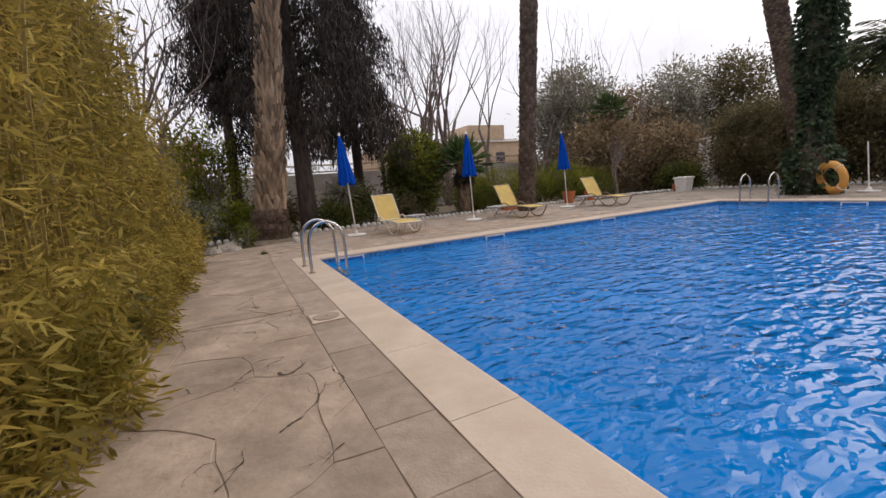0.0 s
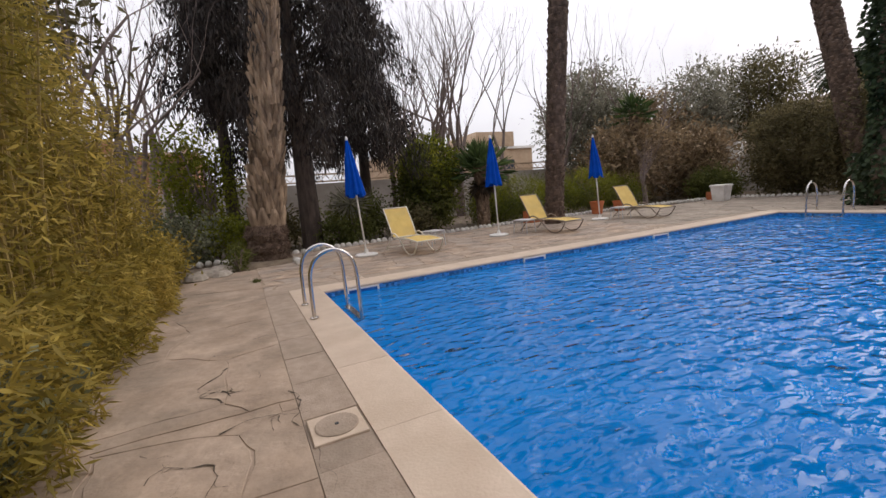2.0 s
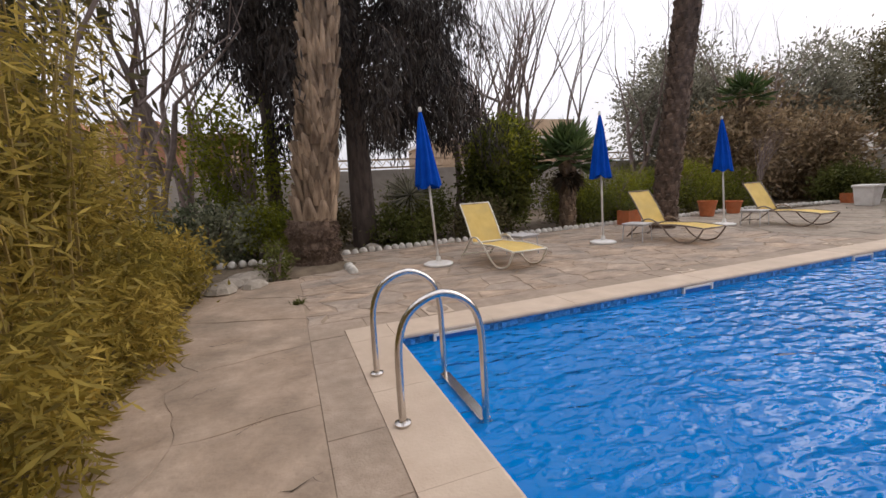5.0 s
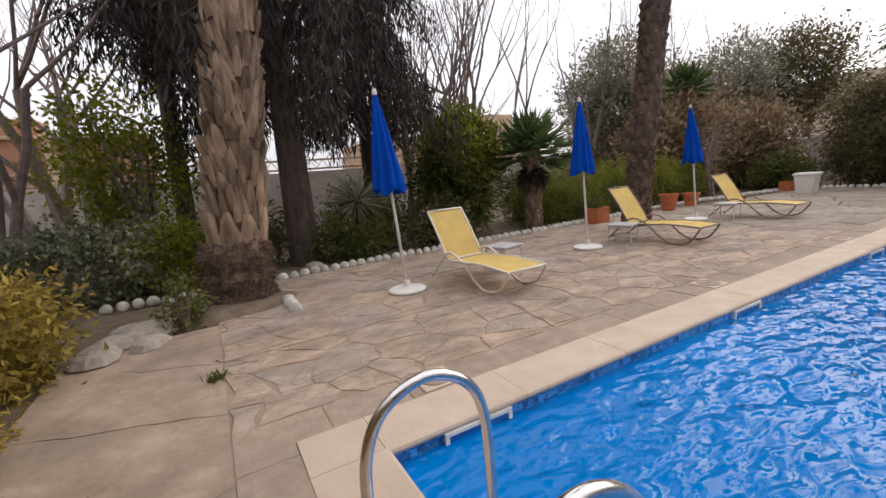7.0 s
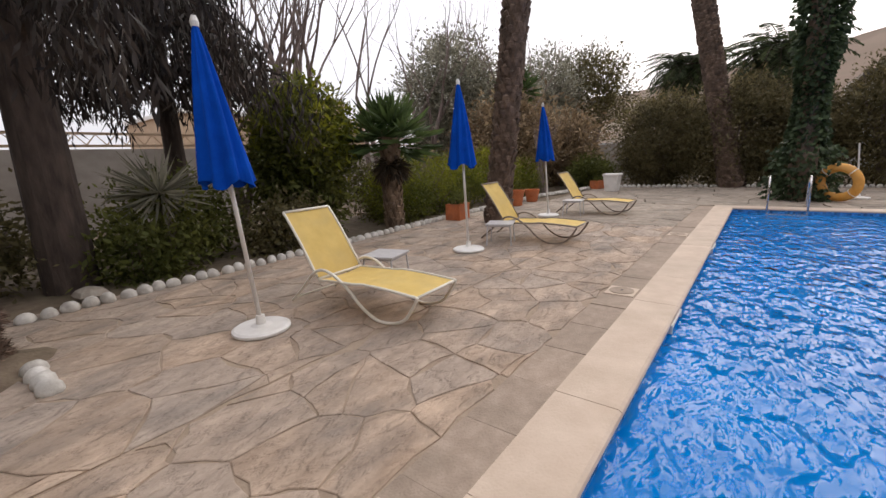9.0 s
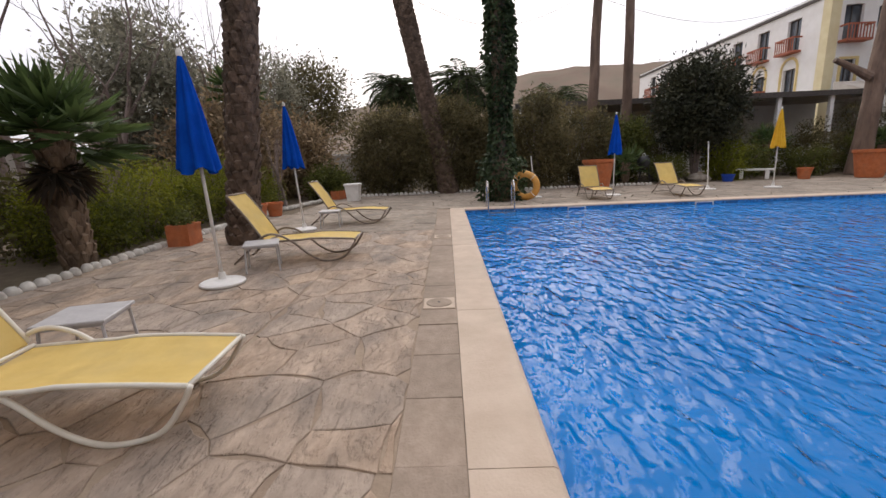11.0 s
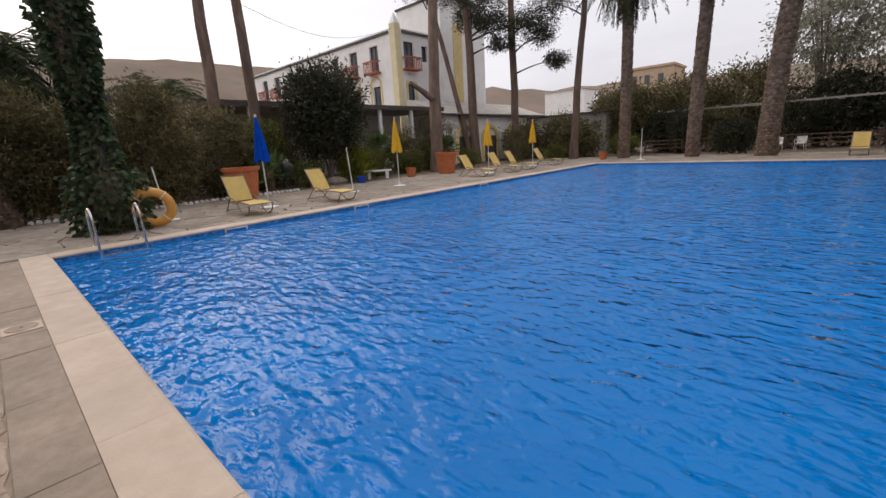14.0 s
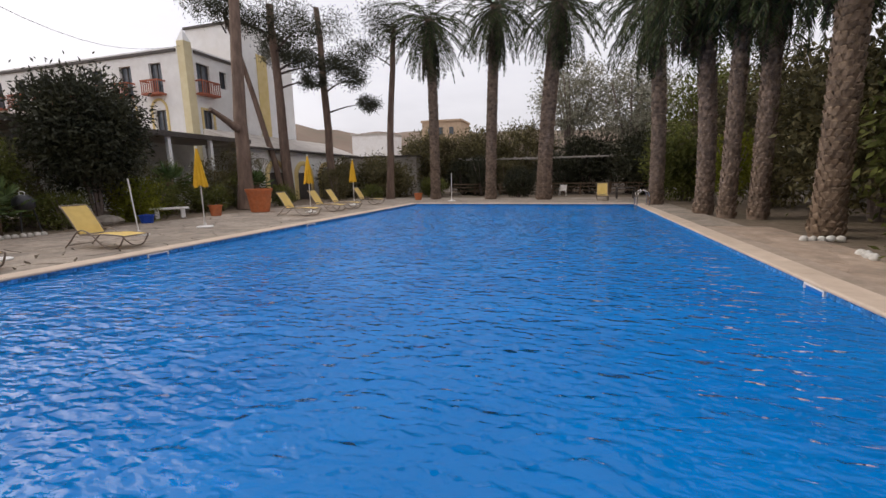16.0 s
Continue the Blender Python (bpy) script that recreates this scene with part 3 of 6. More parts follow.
# ---- pool furniture and fittings ----
def bend(points, n=6):
    """A smooth line through points."""
    p = [Vector(q) for q in points]
    p = [p[0] * 2 - p[1]] + p + [p[-1] * 2 - p[-2]]
    out = []
    for i in range(1, len(p) - 2):
        for k in range(n):
            t = k / n
            out.append(0.5 * (2 * p[i] + (p[i + 1] - p[i - 1]) * t + (2 * p[i - 1] - 5 * p[i] + 4 * p[i + 1] - p[i + 2]) * t * t
                              + (3 * p[i] - p[i - 1] - 3 * p[i + 1] + p[i + 2]) * t ** 3))
    out.append(p[-2])
    return out


def sling(b, line, half, thick=0.012, sag=0.018, nx=6):
    """Stretched fabric along a line of (y, z), hanging a little between its side tubes."""
    n = len(line)
    verts = []
    for off in (0, -thick):
        for y, z in line:
            for i in range(nx + 1):
                u = -1 + 2 * i / nx
                verts.append((u * half, y, z + off - sag * (1 - u * u)))
    w = nx + 1
    faces = []
    for s in (0, 1):
        o = s * n * w
        for j in range(n - 1):
            for i in range(nx):
                q = (o + j * w + i, o + j * w + i + 1, o + (j + 1) * w + i + 1, o + (j + 1) * w + i)
                faces.append(q if s == 0 else q[::-1])
    o = n * w
    for j in range(n - 1):
        for i in (0, nx):
            faces.append((j * w + i, (j + 1) * w + i, o + (j + 1) * w + i, o + j * w + i))
    for i in range(nx):
        for j in (0, n - 1):
            faces.append((j * w + i, j * w + i + 1, o + j * w + i + 1, o + j * w + i))
    return b.add(verts, faces)


def make_lounger(frame_mat, label, at):
    """Origin under the middle of the foot end; the head lies towards +y."""
    th = thing("sun_lounger", label, "sun lounger", at, "sun loungers round the pool")
    seat = [(0.0 + 1.36 * k / 10, 0.335 + 0.035 * math.sin(math.pi * k / 10) * (1 if k < 6 else 0.6)) for k in range(11)]
    part("seat_sling", sling(Build(), seat, 0.31), M["mesh_yellow"], th, "taut yellow mesh seat")
    back = [(1.39 + 0.47 * k / 8, 0.37 + 0.70 * k / 8 + 0.03 * math.sin(math.pi * k / 8)) for k in range(9)]
    part("backrest_sling", sling(Build(), back, 0.31), M["mesh_yellow"], th, "raised yellow mesh backrest")
    for s in (-1, 1):
        x = s * 0.33
        part("side_rail", Build().tube([(x, y, z) for y, z in seat], 0.016, 8), frame_mat, th, smooth=True)
        part("back_rail", Build().tube([(x * 0.99, y, z) for y, z in back], 0.015, 8), frame_mat, th, smooth=True)
        runner = bend([(x, -0.02, 0.335), (x, 0.03, 0.24), (x, 0.16, 0.08), (x, 0.33, 0.018), (x, 0.52, 0.018), (x, 0.72, 0.12), (x, 0.92, 0.30), (x * 1.03, 1.10, 0.42),
                       (x * 1.03, 1.28, 0.46), (x * 1.03, 1.45, 0.39), (x, 1.66, 0.20), (x, 1.88, 0.016)], 5)
        part("leg_runner", Build().tube(runner, 0.017, 8), frame_mat, th, smooth=True)
    for y, z in ((0.0, 0.325), (1.37, 0.345)):
        part("cross_bar", Build().tube([(-0.33, y, z), (0.33, y, z)], 0.015, 8), frame_mat, th, smooth=True)
    part("top_bar", Build().tube([(-0.325, 1.86, 1.07), (0.325, 1.86, 1.07)], 0.015, 8), frame_mat, th, smooth=True)
    part("rear_bar", Build().tube([(-0.33, 1.80, 0.07), (0.33, 1.80, 0.07)], 0.012, 8), frame_mat, th, smooth=True)
    return th


def make_umbrella(cloth, label, at, group, lean=(0, 0)):
    th = thing("parasol", label, "parasol", at, group)
    base = [(0.0, 0.0), (0.26, 0.0), (0.275, 0.012), (0.275, 0.035), (0.25, 0.05), (0.10, 0.058), (0.05, 0.075), (0.04, 0.16), (0.0, 0.16)]
    part("base_plate", Build().lathe(base, 32), M["white"], th, "round white base plate", smooth=False)
    tilt = Matrix(((1, 0, lean[0] / 2.78, 0), (0, 1, lean[1] / 2.78, 0), (0, 0, 1, 0), (0, 0, 0, 1)))
    part("pole", Build().tube([(0, 0, 0.05), (lean[0], lean[1], 2.78)], 0.021, 12), M["white"], th, smooth=True)
    sides, rings = 48, 22
    verts, faces = [], []
    rr = random.Random(len(label))
    ph = [rr.uniform(0, 6.28) for _ in range(4)]
    for r in range(rings + 1):
        u = r / rings
        z = 2.77 - 1.32 * u
        for k in range(sides):
            a = 2 * math.pi * k / sides
            fold = 0.5 + 0.5 * math.cos(8 * a + 0.9 * math.sin(3 * u + ph[0]) + ph[1])
            rad = 0.022 + u ** 0.85 * (0.14 + 0.085 * fold + 0.018 * math.sin(a + ph[2] + 2 * u))
            if u > 0.80:
                rad *= 1 + 0.10 * (u - 0.80)
            dz = 0.045 * math.sin(4 * a + ph[3]) * u * u
            verts.append(tilt @ Vector((rad * math.cos(a), rad * math.sin(a), z + dz)))
    for r in range(rings):
        for k in range(sides):
            j = (k + 1) % sides
            faces.append((r * sides + k, (r + 1) * sides + k, (r + 1) * sides + j, r * sides + j))
    part("canopy", Build().add(verts, faces), cloth, th, "closed canvas hanging in folds", smooth=True)
    part("finial", Build().lathe([(0.0, 2.755), (0.032, 2.76), (0.036, 2.80), (0.02, 2.845), (0.0, 2.85)], 12, (lean[0], lean[1], 0)), M["white"], th, "white cap")
    return th


def make_table(at):
    th = thing("side_table", "low grey side table with thin metal legs", "table", at, "side tables by the loungers")
    b = Build()
    b.slab([(-0.24, -0.24), (0.24, -0.24), (0.24, 0.24), (-0.24, 0.24)], 0.375, 0.40, 0.006)
    part("tabletop", b, M["table_grey"], th)
    part("apron", Build().box(-0.215, -0.215, 0.345, 0.215, 0.215, 0.374), M["table_grey"], th)
    for sx in (-1, 1):
        for sy in (-1, 1):
            part("leg", Build().tube([(sx * 0.205, sy * 0.205, 0.35), (sx * 0.225, sy * 0.225, 0.0)], 0.012, 8), M["table_grey"], th)
    return th


def make_ladder(at, label):
    """Rails set on the coping; the water lies towards +x."""
    th = thing("pool_ladder", label, "ladder", at)
    for s in (-1, 1):
        y = s * 0.39
        pts = bend([(-0.35, y, 0.0), (-0.35, y, 0.28), (-0.335, y, 0.55), (-0.25, y, 0.72), (-0.06, y, 0.80), (0.12, y, 0.72), (0.20, y, 0.55), (0.215, y, 0.2), (0.215, y, -0.35), (0.215, y, -0.9)], 7)
        part("handrail", Build().tube(pts, 0.024, 14), M["steel"], th, "polished steel hooped rail", smooth=True)
        part("flange", Build().lathe([(0.0, 0.0), (0.052, 0.0), (0.052, 0.012), (0.03, 0.02), (0.0, 0.02)], 18, (-0.35, y, 0.008)), M["steel"], th)
    for z in (-0.12, -0.4, -0.68):
        part("tread", Build().box(0.175, -0.39, z - 0.015, 0.255, 0.39, z + 0.015), M["steel"], th)
    return th


def make_skimmer(at):
    """A weir opening in the pool wall; its face lies towards -y."""
    th = thing("skimmer_opening", "white-framed skimmer mouth at the waterline", "skimmer", at, "skimmers")
    w = 0.27
    for x0, z0, x1, z1 in ((-w, -0.075, w, -0.05), (-w, -0.20, w, -0.175), (-w, -0.175, -w + 0.03, -0.075), (w - 0.03, -0.175, w, -0.075)):
        part("frame_bar", Build().box(x0, -0.04, z0, x1, -0.004, z1), M["white"], th)
    part("flap", Build().box(-w + 0.03, -0.02, -0.175, w - 0.03, -0.012, -0.075), M["pool_paint"], th, "blue weir flap")
    return th


def make_lid(at):
    th = thing("drain_cover", "square cream lid with a round cover in the paving", "drain cover", at, "skimmer lids")
    part("surround", Build().slab([(-0.16, -0.16), (0.16, -0.16), (0.16, 0.16), (-0.16, 0.16)], -0.02, 0.012, 0.004), M["coping"], th, "pale square surround")
    part("cover", Build().lathe([(0.0, 0.012), (0.132, 0.012), (0.132, 0.017), (0.126, 0.020), (0.0, 0.020)], 28), M["paver"], th, "round grey cover")
    part("finger_hole", Build().lathe([(0.0, 0.0201), (0.014, 0.0201), (0.014, 0.0225), (0.0, 0.0225)], 12), M["black"], th)
    return th


def make_pot(r, h, at, label, rim=0.06, soil=True, group=""):
    th = thing("flower_pot", label, "flower pot", at, group)
    prof = [(0.0, 0.0), (r * 0.66, 0.0), (r * 0.70, h * 0.03), (r * 0.93, h - rim * 1.2), (r, h - rim * 1.1), (r * 1.02, h), (r * 0.90, h), (r * 0.88, h * 0.9), (0.0, h * 0.9)]
    part("pot_body", Build().lathe(prof, 28), M["terracotta"], th)
    return th


def planter_box(w, d, h, at, label):
    th = thing("planter_box", label, "planter", at, "terracotta planters")
    for x0, y0, x1, y1 in ((-w / 2, -d / 2, w / 2, -d / 2 + 0.03), (-w / 2, d / 2 - 0.03, w / 2, d / 2), (-w / 2, -d / 2 + 0.03, -w / 2 + 0.03, d / 2 - 0.03), (w / 2 - 0.03, -d / 2 + 0.03, w / 2, d / 2 - 0.03)):
        part("side_panel", Build().box(x0, y0, 0, x1, y1, h), M["terracotta"], th)
    part("rim", Build().box(-w / 2 - 0.012, -d / 2 - 0.012, h - 0.05, w / 2 + 0.012, -d / 2 - 0.001, h), M["terracotta"], th)
    q = clump_leaves((0, 0, h + 0.06), (w * 0.42, d * 0.4, 0.16), 14, 14, 0.05, 0.10, 0.4, 0.2)
    part("herb_growth", Build().quads(q), M["shrub"], th, "sparse green herbs")
    part("soil_fill", Build().box(-w / 2 + 0.031, -d / 2 + 0.031, 0.02, w / 2 - 0.031, d / 2 - 0.031, h - 0.06), M["soil"], th, "dark potting soil")
    return th


E_ROT = pose(0, 0, 0, 0, 0, -90)
make_lounger(M["frame_white"], "yellow mesh sun lounger on a cream tube frame, back raised", pose(2.77, 1.9, 0, 0, 0, 3))
lo = make_lounger(M["frame_brown"], "yellow mesh sun lounger on a bronze tube frame, back raised", pose(7.06, 1.93, 0, 0, 0, 2))
copy_thing(lo, pose(10.95, 2.0, 0, 0, 0, -3))
for x, y, a in ((13.98, -4.55, -92), (13.95, -7.45, -86), (14.45, -16.2, -88), (14.5, -18.6, -91), (14.55, -20.4, -87), (14.85, -24.0, -90)):
    copy_thing(lo, pose(x, y, 0, 0, 0, a))
back_lounger = copy_thing(lo, pose(1.5, -27.6, 0, 0, 0, 178))
for x, y, a in ((3.5, 3.33, 14), (6.37, 3.2, 20), (10.4, 3.3, 8)):
    make_table(pose(x, y, 0, 0, 0, a))
make_umbrella(M["cloth_blue"], "closed blue canvas parasol on a leaning white pole", (1.66, 3.26, 0), "blue parasols", (-0.17, 0.05))
make_umbrella(M["cloth_blue"], "closed blue canvas parasol beside a side table", (5.62, 3.42, 0), "blue parasols", (-0.03, 0.085))
make_umbrella(M["cloth_blue"], "closed blue canvas parasol beyond the date palm", (10.02, 3.83, 0), "blue parasols", (-0.07, 0.14))
make_umbrella(M["cloth_blue"], "closed blue canvas parasol by the huge terracotta pot", (15.4, -5.42, 0), "blue parasols")
yel = make_umbrella(M["cloth_yellow"], "closed golden-yellow canvas parasol on a white pole", (16.0, -11.5, 0), "yellow parasols")
for x, y, a in ((15.95, -17.9, 50), (16.4, -23.2, 110)):
    copy_thing(yel, pose(x, y, 0, 0, 0, a))


def bare_pole(at, lean, h):
    th = thing("parasol_stand", "white parasol stand with a bare pole and no canopy", "parasol stand", at, "bare parasol stands")
    part("base_plate", Build().lathe([(0.0, 0.0), (0.27, 0.0), (0.27, 0.04), (0.08, 0.055), (0.04, 0.15), (0.0, 0.15)], 28), M["white"], th)
    part("pole", Build().tube([(0, 0, 0.05), (lean[0], lean[1], h)], 0.02, 10), M["white"], th)
    return th


bare_pole((15.85, -2.72, 0), (0.05, 0.12, 1.5), 1.5)
bare_pole((16.3, -9.3, 0), (0.02, 0.1, 1.75), 1.75)
bare_pole((11.2, -27.3, 0), (0.0, 0.0, 1.9), 1.9)

make_ladder((0.0, -1.19, 0), "steel pool ladder with two hooped handrails set in the coping")
make_ladder(pose(POOL_W + 0.06, -1.12, 0, 0, 0, 180), "steel pool ladder beside the ivy-clad palm")
make_ladder(pose(-0.02, -23.3, 0), "steel pool ladder at the far end of the pool")
for x, y, a in ((0.66, 0, 0), (4.15, 0, 0), (7.9, 0, 0)):
    make_skimmer(pose(x, y, 0, 0, 0, a))
for y in (-3.4, -7.2, -13.5):
    make_skimmer(pose(POOL_W, y, 0, 0, 0, -90))
for y in (-4.15, -6.6 - 0.35):
    make_skimmer(pose(0, y, 0, 0, 0, 90))
for x, y in ((0.66, COPE_N + 0.18), (4.55, COPE_N + 0.18), (8.45, COPE_N + 0.18), (-COPE_W - 0.18, -4.15)):
    make_lid((x, y, 0.0))

# lifebuoy leaning on the bare stand
ring = Build()
R0, r0, nu, nv = 0.40, 0.115, 40, 14
verts = [((R0 + r0 * math.cos(2 * math.pi * v / nv)) * math.cos(2 * math.pi * u / nu), r0 * 0.8 * math.sin(2 * math.pi * v / nv),
          (R0 + r0 * math.cos(2 * math.pi * v / nv)) * math.sin(2 * math.pi * u / nu)) for u in range(nu) for v in range(nv)]
ring.add(verts, [(u * nv + v, ((u + 1) % nu) * nv + v, ((u + 1) % nu) * nv + (v + 1) % nv, u * nv + (v + 1) % nv) for u in range(nu) for v in range(nv)])
buoy = thing("lifebuoy", "faded orange lifebuoy standing on its edge at the poolside", "lifebuoy", pose(14.85, -2.2, 0.515, -10, 0, 62))
part("buoyant_ring", ring, M["orange_ring"], buoy, smooth=True)
for k in range(4):
    a = math.pi / 4 + k * math.pi / 2
    pts = [((R0 + 0.121 * math.cos(t)) * math.cos(a), 0.102 * math.sin(t), (R0 + 0.121 * math.cos(t)) * math.sin(a)) for t in [2 * math.pi * i / 12 for i in range(13)]]
    part("band", Build().tube(pts, 0.012, 6), M["frame_white"], buoy, "pale band")

# white bin and planters by the far bed
binb = thing("waste_bin", "square white plastic waste bin on the deck", "bin", (17.7, 4.35, 0))
part("bin_body", Build().add([(-.23, -.23, 0), (.23, -.23, 0), (.23, .23, 0), (-.23, .23, 0), (-.29, -.29, .62), (.29, -.29, .62), (.29, .29, .62), (-.29, .29, .62)],
     [(3, 2, 1, 0), (4, 5, 6, 7), (0, 1, 5, 4), (1, 2, 6, 5), (2, 3, 7, 6), (3, 0, 4, 7)]), M["white"], binb)
part("bin_lid", Build().slab([(-.32, -.32), (.32, -.32), (.32, .32), (-.32, .32)], 0.621, 0.70, 0.02), M["white"], binb, "flat white lid")
planter_box(0.8, 0.4, 0.36, pose(18.9, 5.25, 0, 0, 0, -15), "terracotta planter box with low herbs")
planter_box(0.55, 0.42, 0.42, pose(8.75, 5.85, 0, 0, 0, 6), "terracotta planter box against the hedge")
make_pot(0.28, 0.5, (11.9, 5.75, 0), "terracotta flower pot by the hedge")
make_pot(0.26, 0.42, (13.2, 5.8, 0), "terracotta flower pot by the edging stones")
make_pot(0.66, 1.25, (18.6, -6.0, 0), "huge terracotta pot behind the loungers", 0.12)
make_pot(0.66, 1.2, (19.0, -17.9, 0), "huge terracotta pot in front of the tree", 0.12)
make_pot(0.30, 0.5, (19.6, -15.6, 0), "small terracotta pot on the deck edge")
make_pot(0.32, 0.5, (14.2, -28.9, 0), "terracotta pot at the foot of a palm")

bench = thing("stone_bench", "pale stone bench on two blocks", "bench", pose(20.9, -14.3, 0, 0, 0, 55))
part("bench_seat", Build().box(-0.75, -0.2, 0.40, 0.75, 0.2, 0.48), M["plaster"], bench)
for s in (-1, 1):
    part("bench_leg", Build().box(s * 0.5 - 0.08, -0.17, 0, s * 0.5 + 0.08, 0.17, 0.40), M["plaster"], bench)
tub = thing("plastic_tub", "small blue plastic tub on the deck", "tub", (19.9, -12.4, 0))
part("tub_body", Build().lathe([(0, 0), (0.2, 0), (0.27, 0.3), (0.29, 0.31), (0.29, 0.33), (0.25, 0.33), (0.19, 0.05), (0, 0.05)], 20), M["blue_plastic"], tub)
bbq = thing("kettle_barbecue", "dark covered kettle barbecue on thin legs", "barbecue", (20.3, -8.7, 0))
part("kettle", Build().lathe([(0, 0.75), (0.16, 0.78), (0.27, 0.9), (0.29, 1.02), (0.27, 1.15), (0.16, 1.28), (0.0, 1.32)], 20), M["black"], bbq, "black kettle", smooth=True)
for k in range(3):
    a = 2.1 * k
    part("leg", Build().tube([(0.2 * math.cos(a), 0.2 * math.sin(a), 0.85), (0.33 * math.cos(a), 0.33 * math.sin(a), 0)], 0.018, 6), M["black"], bbq)
part("handle", Build().tube(bend([(-0.13, 0, 1.27), (-0.11, 0, 1.39), (0.11, 0, 1.39), (0.13, 0, 1.27)]), 0.014, 6), M["white"], bbq, "pale handle")


def garden_chair(at):
    th = thing("garden_chair", "white plastic garden chair", "chair", at, "white garden chairs")
    part("seat", Build().slab([(-.25, -.24), (.25, -.24), (.25, .24), (-.25, .24)], 0.41, 0.44, 0.01), M["white"], th)
    b = Build()
    b.box(-.25, .22, .44, .25, .25, .86)
    part("backrest", b, M["white"], th)
    for sx in (-1, 1):
        for sy in (-1, 1):
            part("leg", Build().tube([(sx * .22, sy * .21, .42), (sx * .26, sy * .26, 0)], 0.022, 6), M["white"], th)
        part("armrest", Build().tube(bend([(sx * .25, -.22, .42), (sx * .27, -.2, .64), (sx * .27, .22, .66)]), 0.02, 6), M["white"], th)
    return th


garden_chair(pose(4.0, -34.7, 0, 0, 0, 170))
garden_chair(pose(5.2, -34.6, 0, 0, 0, 120))
tb = thing("garden_table", "dark square garden table near the pool end", "table", (-0.1, -30.3, 0))
part("tabletop", Build().box(-.6, -.4, .70, .6, .4, .75), M["dark_trim"], tb)
for sx in (-1, 1):
    for sy in (-1, 1):
        part("leg", Build().box(sx * .53 - .03, sy * .33 - .03, 0, sx * .53 + .03, sy * .33 + .03, .70), M["dark_trim"], tb)

# ---- plants ----
def branches(b, p, d, length, r, depth, rr, up=0.25, split=3, wander=0.35, tips=None):
    """A limb that bends and divides."""
    pts, rad, q, v = [Vector(p)], [r], Vector(p), Vector(d).normalized()
    n = 4
    for i in range(n):
        v = (v + Vector((rr.gauss(0, wander * 0.4), rr.gauss(0, wander * 0.4), rr.gauss(0, wander * 0.3) + up * 0.25))).normalized()
        q = q + v * length / n
        pts.append(q.copy())
        rad.append(r * (1 - 0.42 * (i + 1) / n))
    b.tube(pts, rad, 7 if depth > 2 else (5 if depth > 1 else 3), caps=False)
    if tips is not None and depth <= 1:
        tips.append(q.copy())
    if depth <= 0:
        return
    for k in range(split + (rr.random() < 0.4)):
        i = rr.choice((2, 3, 4)) if k else 4
        w = (v + Vector((rr.gauss(0, 0.55), rr.gauss(0, 0.55), rr.gauss(0, 0.3) + up))).normalized()
        branches(b, pts[i], w, length * rr.uniform(0.55, 0.82), rad[i] * rr.uniform(0.5, 0.72), depth - 1, rr, up, split, wander, tips)


def bare_tree(x, y, height, r, seed, label="leafless tree with many upright grey-brown twigs", stems=1, depth=4, lean=(0, 0)):
    th = thing("bare_tree", label, "tree", (x, y, -0.05), "leafless trees")
    rr = random.Random(seed)
    for s in range(stems):
        b = Build()
        d = (lean[0] + rr.gauss(0, 0.16), lean[1] + rr.gauss(0, 0.16), 1)
        branches(b, (rr.gauss(0, 0.12) * (stems > 1), rr.gauss(0, 0.12) * (stems > 1), 0), d, height * 0.42, r, depth, rr, 0.35, 2, 0.22)
        part("stem", b, M["twig"], th)
    return th


def shrub(name, label, x, y, rx, ry, h, mat, n, size, seed=0, aspect=0.45, stems=5, category="shrub", group="", z0=0.0, shell=0.35, clump=60, spread=0.22, droop=0.0, bark="twig"):
    """Stems that carry a crown of leaf clumps; n leaves."""
    th = thing(name, label, category, (x, y, -0.05), group)
    rr = random.Random(seed * 31 + int(x * 10))
    b = Build()
    for _ in range(stems):
        a = rr.uniform(0, 6.28)
        e = (math.cos(a) * rx * 0.6, math.sin(a) * ry * 0.6, z0 + (h - z0) * rr.uniform(0.55, 0.85))
        m = (e[0] * 0.35, e[1] * 0.35, e[2] * 0.5)
        b.tube(bend([(e[0] * 0.08, e[1] * 0.08, 0), m, e], 3), [0.035 * (1 - 0.11 * k) * (1 + h / 4) for k in range(7)], 5, caps=False)
    part("stem", b, M[bark], th)
    q = clump_leaves((0, 0, z0 + (h - z0) * 0.5), (rx, ry, (h - z0) * 0.5), max(6, n // clump), clump, spread, size, aspect, shell, droop)
    part("foliage", Build().quads(q), M[mat], th)
    return th


